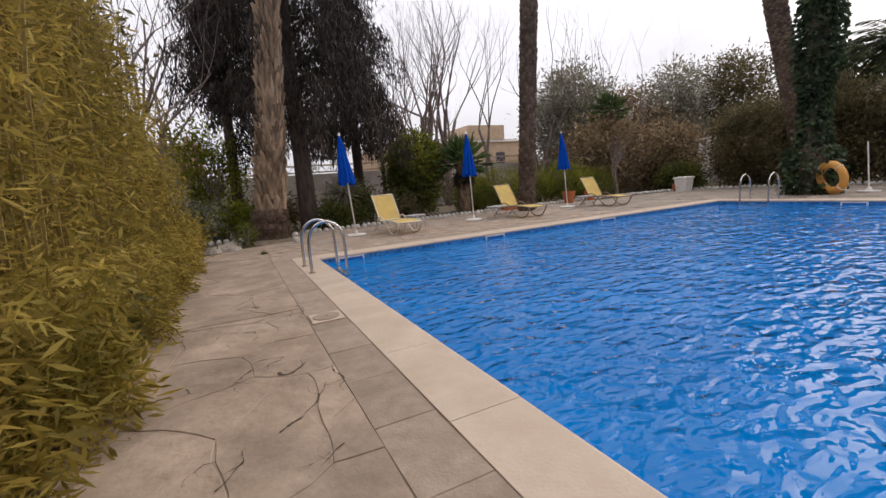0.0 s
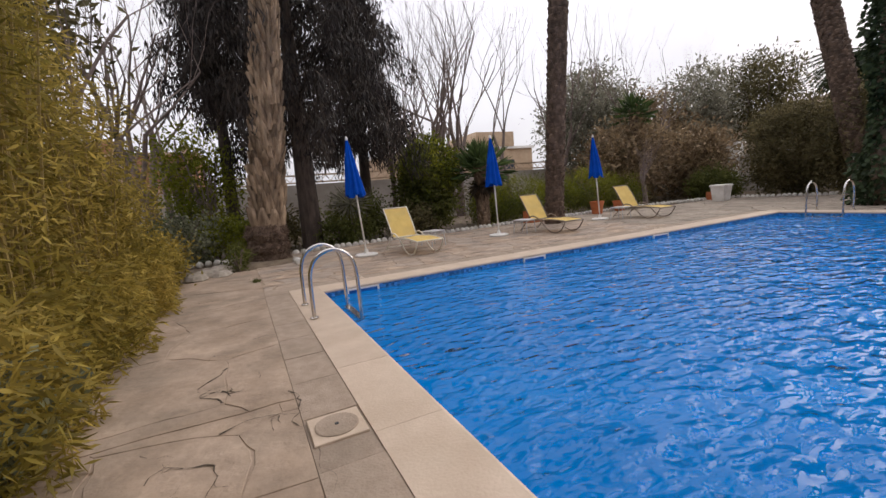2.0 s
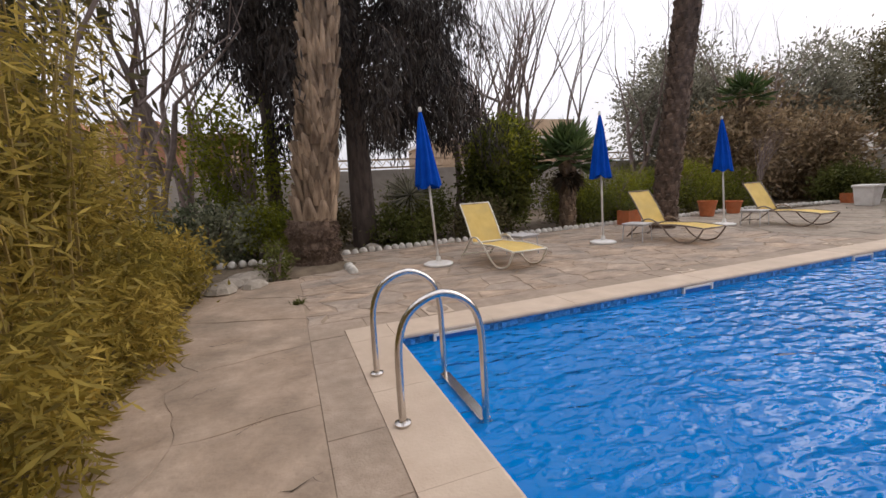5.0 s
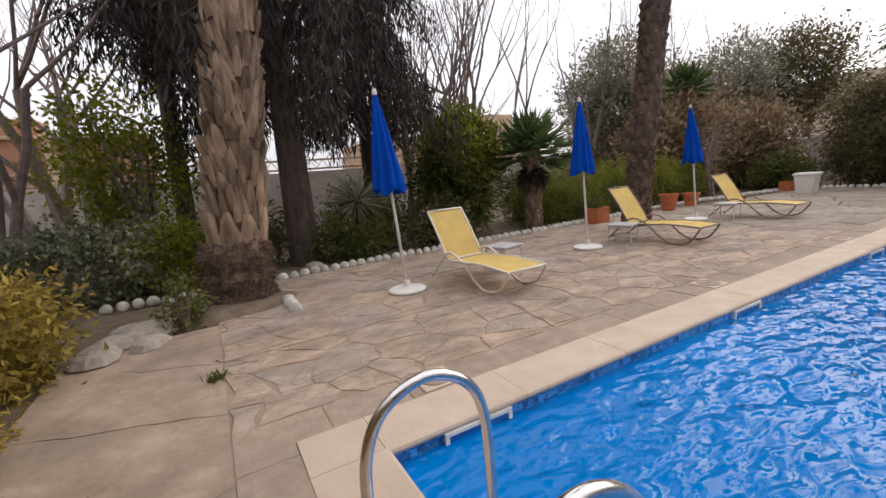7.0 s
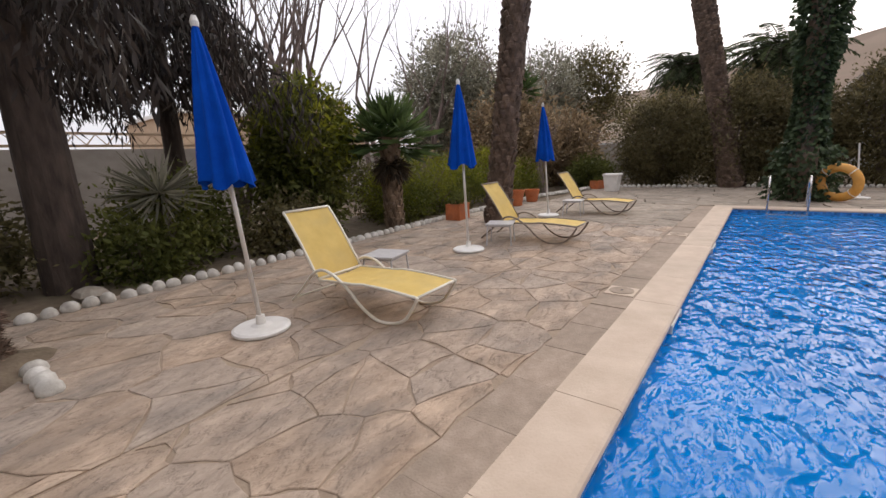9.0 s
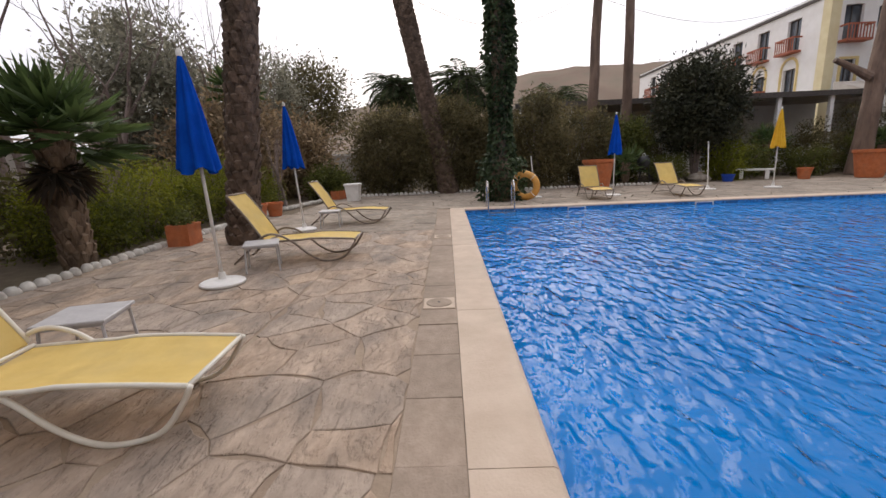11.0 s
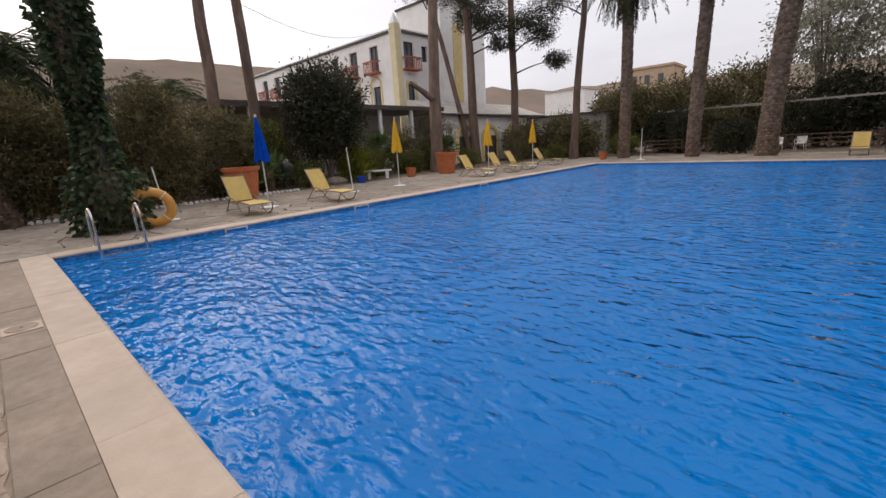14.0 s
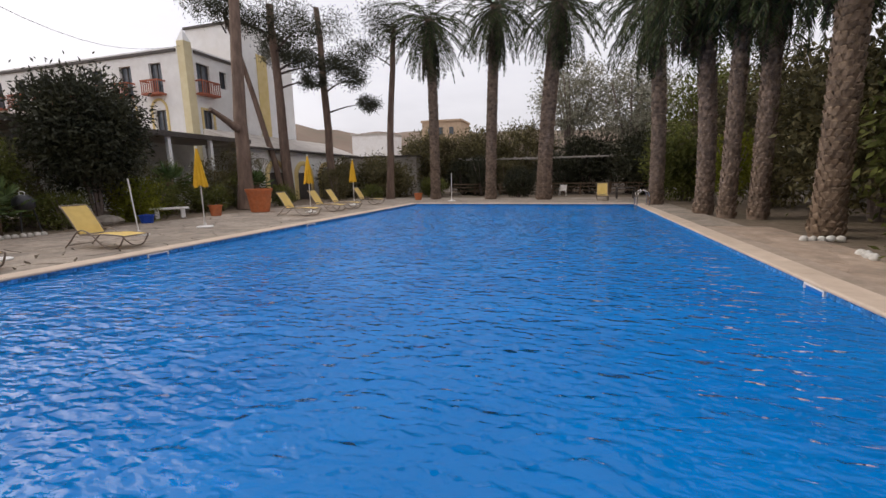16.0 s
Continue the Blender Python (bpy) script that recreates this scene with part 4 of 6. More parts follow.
def frond(length, droop, leaflets=34, wide=0.55, rachis=0.02, seed=0, leaf_w=0.045, hang=0.2):
    """A feather frond in the x-z plane from the origin: the rib and its leaflets."""
    rr = random.Random(seed)
    pts, ang = [Vector((0, 0, 0))], radians(droop[0])
    n = 9
    for i in range(n):
        ang += radians((droop[1] - droop[0]) / n)
        pts.append(pts[-1] + Vector((math.cos(ang), 0, math.sin(ang))) * length / n)
    rib = Build().tube(pts, [rachis * (1 - 0.085 * i) for i in range(n + 1)], 4, caps=False)
    base, way, ln = [], [], []
    for k in range(leaflets):
        t = 0.14 + 0.86 * k / leaflets
        f = t * n
        i = min(int(f), n - 1)
        p = pts[i].lerp(pts[i + 1], f - i)
        d = (pts[i + 1] - pts[i]).normalized()
        l = wide * math.sin(math.pi * (0.12 + 0.85 * t)) ** 0.6
        for s in (-1, 1):
            base.append(p)
            way.append(d * 0.75 + Vector((0, s, 0)) + Vector((rr.gauss(0, .1), rr.gauss(0, .1), -hang + rr.gauss(0, .12))))
            ln.append(l * rr.uniform(0.8, 1.15))
    q = leaf_quads(np.array([tuple(p) for p in base]), np.array([tuple(w) for w in way]), np.array(ln), np.full(len(ln), leaf_w))
    return rib, q


def crown_quads(n, length, seed, lo=-70, hi=75, wide=0.55, leaf_w=0.05, leaflets=34):
    rr = random.Random(seed)
    ribs, allq = Build(), []
    for k in range(n):
        u = k / n
        start = hi + (lo - hi) * u + rr.uniform(-8, 8)
        rib, q = frond(length * rr.uniform(0.85, 1.1), (start, start - 60 - 25 * rr.random() if start > -20 else max(-92, start - 30)), leaflets, wide, 0.028, seed + k, leaf_w, 0.35)
        m = Matrix.Rotation(k * 2.399 + rr.uniform(-.2, .2), 4, "Z")
        ribs.add([m @ Vector(v) for v in rib.v], rib.f)
        allq.append(q @ np.array(m.to_3x3()).T)
    return ribs, np.concatenate(allq)


def boots(b, r_at, z0, z1, step, count, w, l, out, seed, path=None):
    """Old leaf bases set in rings round a palm trunk."""
    rr = random.Random(seed)
    z, row = z0, 0
    while z < z1:
        r = r_at(z)
        for k in range(count):
            a = 2 * math.pi * (k + 0.5 * (row % 2)) / count + rr.uniform(-0.1, 0.1)
            ww, ll, oo = w * rr.uniform(0.8, 1.2), l * rr.uniform(0.75, 1.25), out * rr.uniform(0.6, 1.5)
            c, s = math.cos(a), math.sin(a)
            o = path(z) if path else (0, 0)
            def P(rad, tang, zz):
                return (o[0] + c * rad - s * tang, o[1] + s * rad + c * tang, zz)
            zz = z + rr.uniform(-0.2, 0.2) * step
            b.add([P(r * 0.93, -ww / 2, zz), P(r * 0.93, ww / 2, zz), P(r + oo, ww * 0.3, zz + ll * 0.72), P(r + oo, -ww * 0.3, zz + ll * 0.72), P(r * 0.96, 0, zz + ll), P(r + oo * 0.55, 0, zz + ll * 0.1)],
                  [(0, 5, 3), (5, 2, 3), (5, 1, 2), (3, 2, 4), (0, 3, 4), (1, 4, 2)])
        z += step
        row += 1


def date_palm(x, y, h, r, seed, lean=(0, 0), label="tall date palm with a ringed dark trunk", mat="date_bark", crown=True, crown_len=3.6, step=0.17, scale_w=0.2, group="date palms", lo=-75, curve=2.0):
    th = thing("date_palm", label, "palm tree", (x, y, -0.05), group)
    def path(z):
        t = max(0.0, min(1.0, z / h))
        return (lean[0] * t ** curve, lean[1] * t ** curve)
    n = 14
    pts = [(*path(h * i / n), h * i / n) for i in range(n + 1)]
    r_at = lambda z: r * (1.18 - 0.18 * min(1, z / 0.8)) * (1 - 0.12 * z / h)
    b = Build().tube(pts, [r_at(p[2]) * 0.97 for p in pts], 16)
    boots(b, r_at, 0.1, h, step, 11, scale_w * r / 0.3, step * 1.35, 0.045, seed, path)
    part("trunk", b, M[mat], th)
    if crown:
        ribs, q = crown_quads(84, crown_len, seed, lo=lo, hi=58)
        ob = part("crown_fronds", Build().quads(q), M["frond"], th, at=(*path(h), h))
        part("frond_ribs", ribs, M["frond_dry"], ob)
        q2 = crown_quads(34, crown_len * 0.8, seed + 50, lo=-88, hi=-62, wide=0.45)[1]
        part("dead_fronds", Build().quads(q2), M["frond_dry"], th, "dry brown hanging fronds", at=(*path(h), h - 0.3))
    return th


def fan_crown(n, stalk, blade, seed, segs=20, lo=-28, hi=80):
    """Fan leaves on stalks: stalk mesh and blade quads."""
    rr = random.Random(seed)
    st, base, way, ln = Build(), [], [], []
    for k in range(n):
        el = radians(lo + (hi - lo) * (k + 0.5) / n)
        az = k * 2.399
        d = Vector((math.cos(el) * math.cos(az), math.cos(el) * math.sin(az), math.sin(el)))
        e = d * stalk * rr.uniform(0.8, 1.15) + Vector((0, 0, -0.12 * stalk))
        st.tube([(0, 0, 0), tuple(d * stalk * 0.5), tuple(e)], [0.018, 0.013, 0.009], 4, caps=False)
        up = Vector((0, 0, 1))
        side = d.cross(up).normalized() if abs(d.z) < 0.98 else Vector((1, 0, 0))
        nrm = side.cross(d)
        for i in range(segs):
            a = radians(-115 + 230 * i / (segs - 1))
            base.append(tuple(e))
            way.append(tuple(d * math.cos(a) + side * math.sin(a) + nrm * 0.18 + Vector((0, 0, -0.18 * rr.random()))))
            ln.append(blade * (0.75 + 0.25 * math.cos(a)) * rr.uniform(0.85, 1.1))
    ln = np.array(ln)
    return st, leaf_quads(np.array(base), np.array(way), ln, ln * 0.14)


def fan_palm(x, y, h, r, seed, label, n=26, stalk=0.6, blade=0.6, shag=True, lean=(0, 0), mat="palm_bark"):
    th = thing("fan_palm", label, "palm tree", (x, y, -0.05), "fan palms")
    b = Build().tube([(lean[0] * t * t, lean[1] * t * t, h * t) for t in (0, .25, .5, .75, 1)], [r * 1.15, r, r, r * 1.05, r * 0.9], 12)
    boots(b, lambda z: r, 0.05, h, 0.12, 9, r * 0.75, 0.24, 0.05, seed, lambda z: (lean[0] * (z / h) ** 2, lean[1] * (z / h) ** 2))
    part("trunk", b, M[mat], th)
    st, q = fan_crown(n, stalk, blade, seed)
    cr = part("fan_leaves", Build().quads(q), M["frond_green"], th, at=(lean[0], lean[1], h))
    part("leaf_stalks", st, M["frond_green"], cr)
    if shag:
        st, q = fan_crown(14, stalk * 0.8, blade * 0.8, seed + 3, lo=-85, hi=-60)
        part("dead_leaves", Build().quads(q), M["frond_dry"], th, "dry grey hanging fans", at=(lean[0], lean[1], h - 0.1))
    return th


def pine(x, y, h, r, seed, lean, label, clumps, mat="smooth_bark", fork=None):
    """A tall bare trunk; clumps are (dx, dy, z, radius) foliage pads on limbs."""
    th = thing("pine_tree", label, "tree", (x, y, -0.05), "tall pines")
    n = 8
    rr = random.Random(seed)
    pts = [(lean[0] * (i / n) ** 1.3 + rr.gauss(0, 0.03), lean[1] * (i / n) ** 1.3 + rr.gauss(0, 0.03), h * i / n) for i in range(n + 1)]
    b = Build().tube(pts, [r * (1.25 if i == 0 else 1 - 0.4 * i / n) for i in range(n + 1)], 14)
    part("trunk", b, M[mat], th)
    limbs = Build()
    allq = []
    for dx, dy, z, rad in clumps:
        t = min(1, z / h)
        o = Vector((lean[0] * t ** 1.3, lean[1] * t ** 1.3, min(h, z) - rad * 0.7))
        c = Vector((dx, dy, z))
        limbs.tube(bend([o, (o + c) / 2 + Vector((0, 0, 0.15)), c], 3), [r * 0.25, r * 0.2, r * 0.16, r * 0.13, r * 0.1, r * 0.08, r * 0.05], 5, caps=False)
        allq.append(clump_leaves(tuple(c), (rad, rad, rad * 0.55), 44, 46, 0.15 * rad + 0.05, 0.22, 0.22, 0.1))
    if clumps:
        part("branchwork", limbs, M["dark_bark"], th)
        part("needle_clumps", Build().quads(np.concatenate(allq)), M["pine"], th)
    return th


# bamboo hedge along the west walk
bam = thing("bamboo_hedge", "dense olive-gold bamboo hedge overhanging the walk", "hedge", (0, 0, -0.05))
b = Build()
rr = random.Random(3)
tops = []
for k in range(330):
    y = rr.uniform(-7.3, 1.9)
    x = -2.6 - abs(rr.gauss(0, 0.75))
    h = (4.7 if y < -2.6 else 4.7 - 0.62 * (y + 2.6)) * rr.uniform(0.75, 1.15)
    e = (x + rr.uniform(-0.3, 0.55), y + rr.gauss(0, 0.4), h)
    b.tube(bend([(x, y, 0), ((x * 2 + e[0]) / 3, (y * 2 + e[1]) / 3, h * 0.5), e], 3), [0.013] * 5 + [0.008, 0.004], 4, caps=False)
    tops.append((x, y, h, e))
part("cane_thicket", b, M["cane"], bam, "thin yellow-brown canes")["kind"] = "stuff"
P = []
for x, y, h, e in tops:
    m = 330 if y > -5.8 else 240
    u = nr.random(m) ** 0.75
    px = x + (e[0] - x) * u ** 2 + nr.normal(size=m) * 0.26
    py = y + (e[1] - y) * u ** 2 + nr.normal(size=m) * 0.22
    P.append(np.stack([px, py, np.maximum(0.04, u * h)], axis=1))
P = np.concatenate(P)
keep = P[:, 0] < -2.02 + 0.25 * np.sin(P[:, 1] * 2.3) * 0.5 - 0.12 * np.clip(P[:, 2] - 1.2, 0, 3) + 0.22 * (P[:, 2] < 0.35)
P = P[keep]
ng = 17000
low = np.stack([-2.62 + 0.55 * nr.random(ng) ** 0.8, -7.2 + 9.0 * nr.random(ng), 0.02 + 0.95 * nr.random(ng) ** 1.6], axis=1)
low[:, 0] += 0.10 * np.sin(low[:, 1] * 3.1) + 0.06 * np.sin(low[:, 1] * 7.7)
P = np.concatenate([P, low])
way = nr.normal(size=P.shape) * np.array([1, 1, 0.6]) + np.array([0.25, 0, -0.45])
ln = 0.075 + 0.085 * nr.random(len(P))
part("leaves", Build().quads(leaf_quads(P, way, ln, ln * 0.18)), M["bamboo"], bam, "narrow olive and golden leaves")["kind"] = "stuff"

# undergrowth at the foot of the bamboo and beyond its end
shrub("ivy_shrub", "variegated pale green ivy at the foot of the bamboo", -2.5, -3.2, 0.28, 0.6, 0.6, "variegated", 1900, 0.085, 1, 0.7, spread=0.1)
shrub("low_shrub", "low green leafy plant at the walk's edge", -2.4, -5.2, 0.25, 0.45, 0.4, "bamboo", 1400, 0.13, 2, 0.2, spread=0.12)
shrub("low_shrub", "loose olive shrub beyond the bamboo", -2.75, 2.9, 0.75, 0.9, 1.05, "bamboo", 7000, 0.10, 3, 0.35, spread=0.15)
shrub("low_shrub", "small green weed by the rocks", -1.15, 3.75, 0.22, 0.2, 0.65, "shrub", 800, 0.09, 4, 0.3, spread=0.08)
shrub("ivy_shrub", "spreading grey-green ivy mound", -2.6, 6.9, 1.3, 0.9, 1.4, "variegated", 6500, 0.10, 5, 0.6, spread=0.16)
shrub("garden_shrub", "tall loose green shrub behind the palm", -1.75, 8.0, 0.95, 0.9, 3.9, "bright", 3600, 0.13, 6, 0.4, stems=9, z0=0.6, spread=0.24)
shrub("garden_shrub", "thin yellow-green shrub in the bed", -2.5, 8.9, 0.9, 0.9, 4.2, "bright", 1700, 0.14, 7, 0.4, stems=9, z0=1.0, spread=0.3)
for k, (x, y, rx, h, mt, n) in enumerate(((0.1, 8.2, 1.0, 1.3, "dull", 4500), (2.9, 8.0, 1.1, 1.5, "shrub", 5000), (4.3, 7.0, 0.7, 0.9, "dull", 3000), (-1.3, 6.7, 0.7, 1.1, "bright", 2600), (1.9, 7.2, 0.7, 0.8, "shrub", 2600), (8.6, 8.6, 1.0, 1.7, "dull", 4500))):
    shrub("bed_shrub", "low leafy shrub in the planted bed", x, y, rx, rx * 0.8, h, mt, n, 0.11, 10 + k, 0.45, group="bed shrubs")
shrub("loquat_bush", "bushy yellow-green loquat with clustered leaves", 5.5, 7.9, 1.05, 1.0, 3.3, "shrub", 11000, 0.16, 20, 0.36, stems=7, z0=0.2, spread=0.2, clump=40)
shrub("loquat_tips", "golden new growth over the loquat bush", 5.6, 7.7, 1.0, 0.9, 3.35, "bright", 3500, 0.14, 21, 0.36, stems=2, z0=1.2, spread=0.14, clump=20, shell=0.85)
for k, (x, y, rx, ry, h) in enumerate(((8.2, 7.6, 1.0, 0.8, 1.5), (9.8, 7.7, 1.2, 0.9, 1.75), (11.6, 7.9, 1.2, 0.9, 1.7), (13.4, 7.6, 1.2, 0.9, 1.9), (15.2, 7.4, 1.2, 0.9, 1.5))):
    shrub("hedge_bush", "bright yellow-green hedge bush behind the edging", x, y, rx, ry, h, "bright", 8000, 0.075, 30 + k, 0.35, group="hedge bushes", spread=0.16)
    # second bush at each spot: 0.6 of the height, slightly forward, darker green leaves
    shrub("hedge_bush", "lower bush of darker green leaves at the front of the hedge", x + 0.1, y - 0.25, rx, ry * 0.8, h * 0.6, "shrub", 4500, 0.075, 40 + k, 0.35, group="dark hedge bushes", spread=0.16)

# yucca behind the first parasol
yu = thing("yucca", "spiky yucca rosette in the bed", "plant", (2.4, 7.4, -0.05))
part("stem", Build().tube([(0, 0, 0), (0.05, 0, 0.7), (0.0, 0.05, 1.3)], [0.09, 0.07, 0.06], 7), M["twig"], yu)
d = nr.normal(size=(170, 3))
d[:, 2] = d[:, 2] * 0.7 + 0.15
part("blade_rosette", Build().quads(leaf_quads(np.tile([[0, 0.05, 1.3]], (170, 1)), d, 0.75 + 0.2 * nr.random(170), np.full(170, 0.05))), M["olive"], yu)

# great fan palm by the corner of the deck
gp = thing("washingtonia_palm", "massive fan palm with shaggy pale leaf bases, dark collar", "palm tree", (-0.43, 4.72, -0.04))
GP_LEAN = 0.115
gp_path = lambda z: (GP_LEAN * max(0.0, z - 0.3), 0.01 * z)
prof = [(0.0, 0.0), (0.42, 0.0), (0.45, 0.12), (0.41, 0.24), (0.47, 0.42), (0.42, 0.56), (0.47, 0.74), (0.44, 0.90), (0.41, 0.97)]
part("root_collar", Build().lathe(prof + [(0.0, 0.97)], 28, wobble=lambda a, z: 1 + 0.035 * math.sin(5 * a + 7 * z) + 0.02 * math.sin(11 * a)), M["palm_root"], gp, "dark fibrous root collar")
n = 7600
a, z = nr.random(n) * 2 * np.pi, nr.random(n) * 0.97
rad = 0.425 + 0.03 * np.sin(19 * z + 0.8 * np.sin(3 * a)) + 0.02 * nr.random(n)
p = np.stack([rad * np.cos(a), rad * np.sin(a), z + 0.02], axis=1)
w = np.stack([np.cos(a), np.sin(a), -0.5 + nr.normal(size=n) * 0.7], axis=1) + nr.normal(size=(n, 3)) * 0.5
part("root_fibre", Build().quads(leaf_quads(p, w, 0.05 + 0.07 * nr.random(n), np.full(n, 0.014))), M["palm_root"], gp)["kind"] = "stuff"
H1 = 9.5
gp_r = lambda z: 0.385 - 0.022 * (z - 0.9) if z < 5.5 else 0.284
zs = [0.9, 2, 3, 4, 5, 6, 7, 8, H1]
part("trunk", Build().tube([(*gp_path(z), z) for z in zs], [gp_r(z) * 0.97 for z in zs], 18), M["palm_bark"], gp)


def leaf_base(b, o, a, r, z, w, l, out, rr):
    """One old leaf base: a broad curved scale, ridged down the middle, with a ragged tip that stands off the trunk."""
    c, s_ = math.cos(a), math.sin(a)
    def at(rad, tang, zz):
        return (o[0] + c * rad - s_ * tang, o[1] + s_ * rad + c * tang, zz)
    skew = rr.uniform(-0.12, 0.12) * w
    rows = ((0.0, 1.0, -0.02), (0.35, 0.92, 0.35), (0.7, 0.62, 0.8), (1.0, 0.34, 1.0))
    vs = []
    for u, ww, oo in rows:
        for k, t in enumerate((-0.5, -0.22, 0.22, 0.5)):
            lift = out * oo + (0.018 if k in (1, 2) else -0.012)
            tip = rr.uniform(-0.10, 0.12) * l if u == 1.0 else 0.0
            vs.append(at(r + lift, t * ww * w + skew * u, z + u * l + tip))
    k0 = len(vs)
    vs += [at(r - 0.05, -0.15 * w, z + l * 0.9), at(r - 0.05, 0.15 * w, z + l * 0.9)]
    fs = [(i * 4 + j, i * 4 + j + 1, (i + 1) * 4 + j + 1, (i + 1) * 4 + j) for i in range(3) for j in range(3)]
    fs += [(12, 13, k0), (13, 14, k0 + 1, k0), (14, 15, k0 + 1), (8, 12, k0), (11, k0 + 1, 15), (4, 8, k0), (7, k0 + 1, 11)]
    b.add(vs, fs)


b, rr = Build(), random.Random(5)
z, row = 1.22, 0
while z < 9.0:
    cnt = 9
    for k in range(cnt):
        leaf_base(b, gp_path(z), 2 * math.pi * (k + 0.5 * (row % 2)) / cnt + rr.uniform(-0.12, 0.12), gp_r(z), z + rr.uniform(-0.06, 0.06),
                  6.2 * gp_r(z) / cnt * rr.uniform(0.55, 0.9), 0.34 * rr.uniform(0.8, 1.4), 0.075 * rr.uniform(0.4, 1.7), rr)
    z += 0.165
    row += 1
part("bark_sheath", b, M["palm_pale"], gp, "pale torn leaf bases")["kind"] = "stuff"
for k in range(9):
    b = Build()
    leaf_base(b, gp_path(0.9), 2 * math.pi * k / 9 + 0.2, 0.385, 0.93, 0.31, 0.46 * rr.uniform(0.85, 1.2), 0.07, rr)
    part("trunk_foot_scale", b, M["palm_pale"], gp, "smooth pale lowest leaf base", smooth=True)
st, q = fan_crown(44, 1.2, 1.1, 9)
cr = part("fan_leaves", Build().quads(q), M["frond_green"], gp, at=(*gp_path(H1), H1))
part("leaf_stalks", st, M["frond_green"], cr)
mound = Build().lathe([(0.0, 0.0), (1.0, 0.0), (0.86, 0.035), (0.6, 0.09), (0.0, 0.12)], 30, wobble=lambda a, z: 1 + 0.13 * math.sin(2 * a + 0.6) + 0.07 * math.sin(5 * a))
structure("soil_mound", mound, M["soil"], "low heap of bare brown earth at the palm's foot", "earth", smooth=True).matrix_world = pose(-0.62, 4.4, -0.03, 0, 0, 0) @ Matrix.Diagonal((0.95, 0.8, 1, 1))


def conifer(x, y, h, r, spread, z_low, seed, label, lean=(0, 0), n=60):
    """A dark conifer with hanging sprays."""
    th = thing("cypress_tree", label, "tree", (x, y, -0.05), "dark cypresses")
    rr = random.Random(seed)
    part("trunk", Build().tube([(0, 0, 0), (lean[0] * .3, lean[1] * .3, h * .4), (lean[0], lean[1], h)], [r * 1.3, r, r * 0.3], 12), M["dark_bark"], th)
    lim, qs = Build(), []
    for k in range(n):
        z = z_low + (h - z_low) * (k / n) ** 1.1
        a = k * 2.399 + rr.uniform(-.3, .3)
        L = spread * (1 - 0.75 * (k / n) ** 1.5) * rr.uniform(0.55, 1.1)
        o = (lean[0] * z / h, lean[1] * z / h, z)
        m = (o[0] + math.cos(a) * L * .55, o[1] + math.sin(a) * L * .55, z + 0.25 * L)
        e = (o[0] + math.cos(a) * L, o[1] + math.sin(a) * L, z + 0.02 * L)
        pts = bend([o, m, e], 4)
        lim.tube(pts, [0.05 - 0.005 * i for i in range(9)], 4, caps=False)
        for p in pts[2:]:
            m_ = 80
            hang = nr.random(m_) ** 1.4 * 1.15
            P_ = np.array(tuple(p)) + np.stack([nr.normal(size=m_) * 0.16, nr.normal(size=m_) * 0.16, -hang + 0.1], axis=1)
            w_ = nr.normal(size=(m_, 3)) * 0.35 + np.array([0, 0, -1.0])
            qs.append(leaf_quads(P_, w_, 0.16 + 0.18 * nr.random(m_), np.full(m_, 0.045)))
    part("branchwork", lim, M["dark_bark"], th)
    part("hanging_sprays", Build().quads(np.concatenate(qs)), M["cypress"], th)["kind"] = "stuff"
    return th


conifer(1.05, 7.4, 12.0, 0.26, 3.7, 3.0, 1, "dark cypress with long drooping sprays", n=56)
conifer(-1.2, 9.9, 11.5, 0.18, 2.0, 5.0, 2, "second dark cypress behind the palm", (0.3, 0.0), n=44)
conifer(3.9, 10.5, 11.0, 0.18, 2.9, 3.3, 3, "dark cypress further back in the bed", n=54)

# palms and trees of the north bed
date_palm(8.68, 4.6, 13.0, 0.28, 12, (-0.45, -1.8), "date palm with a scaly dark trunk beside the loungers", "date_dark", curve=1.0)
fan_palm(7.1, 6.6, 2.15, 0.2, 4, "small fan palm with a brown trunk and wide fans", 32, 0.6, 0.72)
fan_palm(17.6, 8.6, 4.5, 0.16, 6, "slender fan palm behind the hedge", 20, 0.55, 0.75, False)
bare_tree(10.4, 14.6, 12.5, 0.16, 5, stems=5, depth=5)
bare_tree(16.4, 13.6, 11.0, 0.15, 6, stems=2, depth=5)
bare_tree(8.3, 13.4, 12.0, 0.14, 31, stems=5, depth=5)
bare_tree(12.6, 12.8, 10.5, 0.13, 32, stems=2, depth=5, label="slender leafless tree with fine side twigs")
bare_tree(5.9, 9.6, 7.0, 0.08, 33, stems=3, depth=5, lean=(0.2, 0))
bare_tree(-3.9, 11.4, 10.5, 0.13, 34, stems=3, depth=5, lean=(0.1, 0.0))
bare_tree(-3.2, 9.6, 9.5, 0.13, 8, stems=2, depth=5, lean=(-0.15, 0.1))
bare_tree(-4.8, 13.0, 9.0, 0.12, 9, stems=2, depth=5, lean=(-0.2, 0))
bare_tree(-3.7, 4.6, 8.0, 0.10, 21, stems=3, depth=5, lean=(0.1, 0))
bare_tree(-4.3, 7.2, 9.0, 0.10, 22, stems=3, depth=5, lean=(0.2, 0))
bare_tree(4.6, 9.4, 7.5, 0.09, 10, stems=3, depth=5, lean=(0.15, 0))
bare_tree(20.2, 10.3, 9.5, 0.14, 13, stems=3, depth=5, label="leafless tree with a fine rounded crown of twigs")
bare_tree(15.8, 6.6, 3.4, 0.06, 14, stems=4, depth=3, label="small leafless shrub tree by the edging")
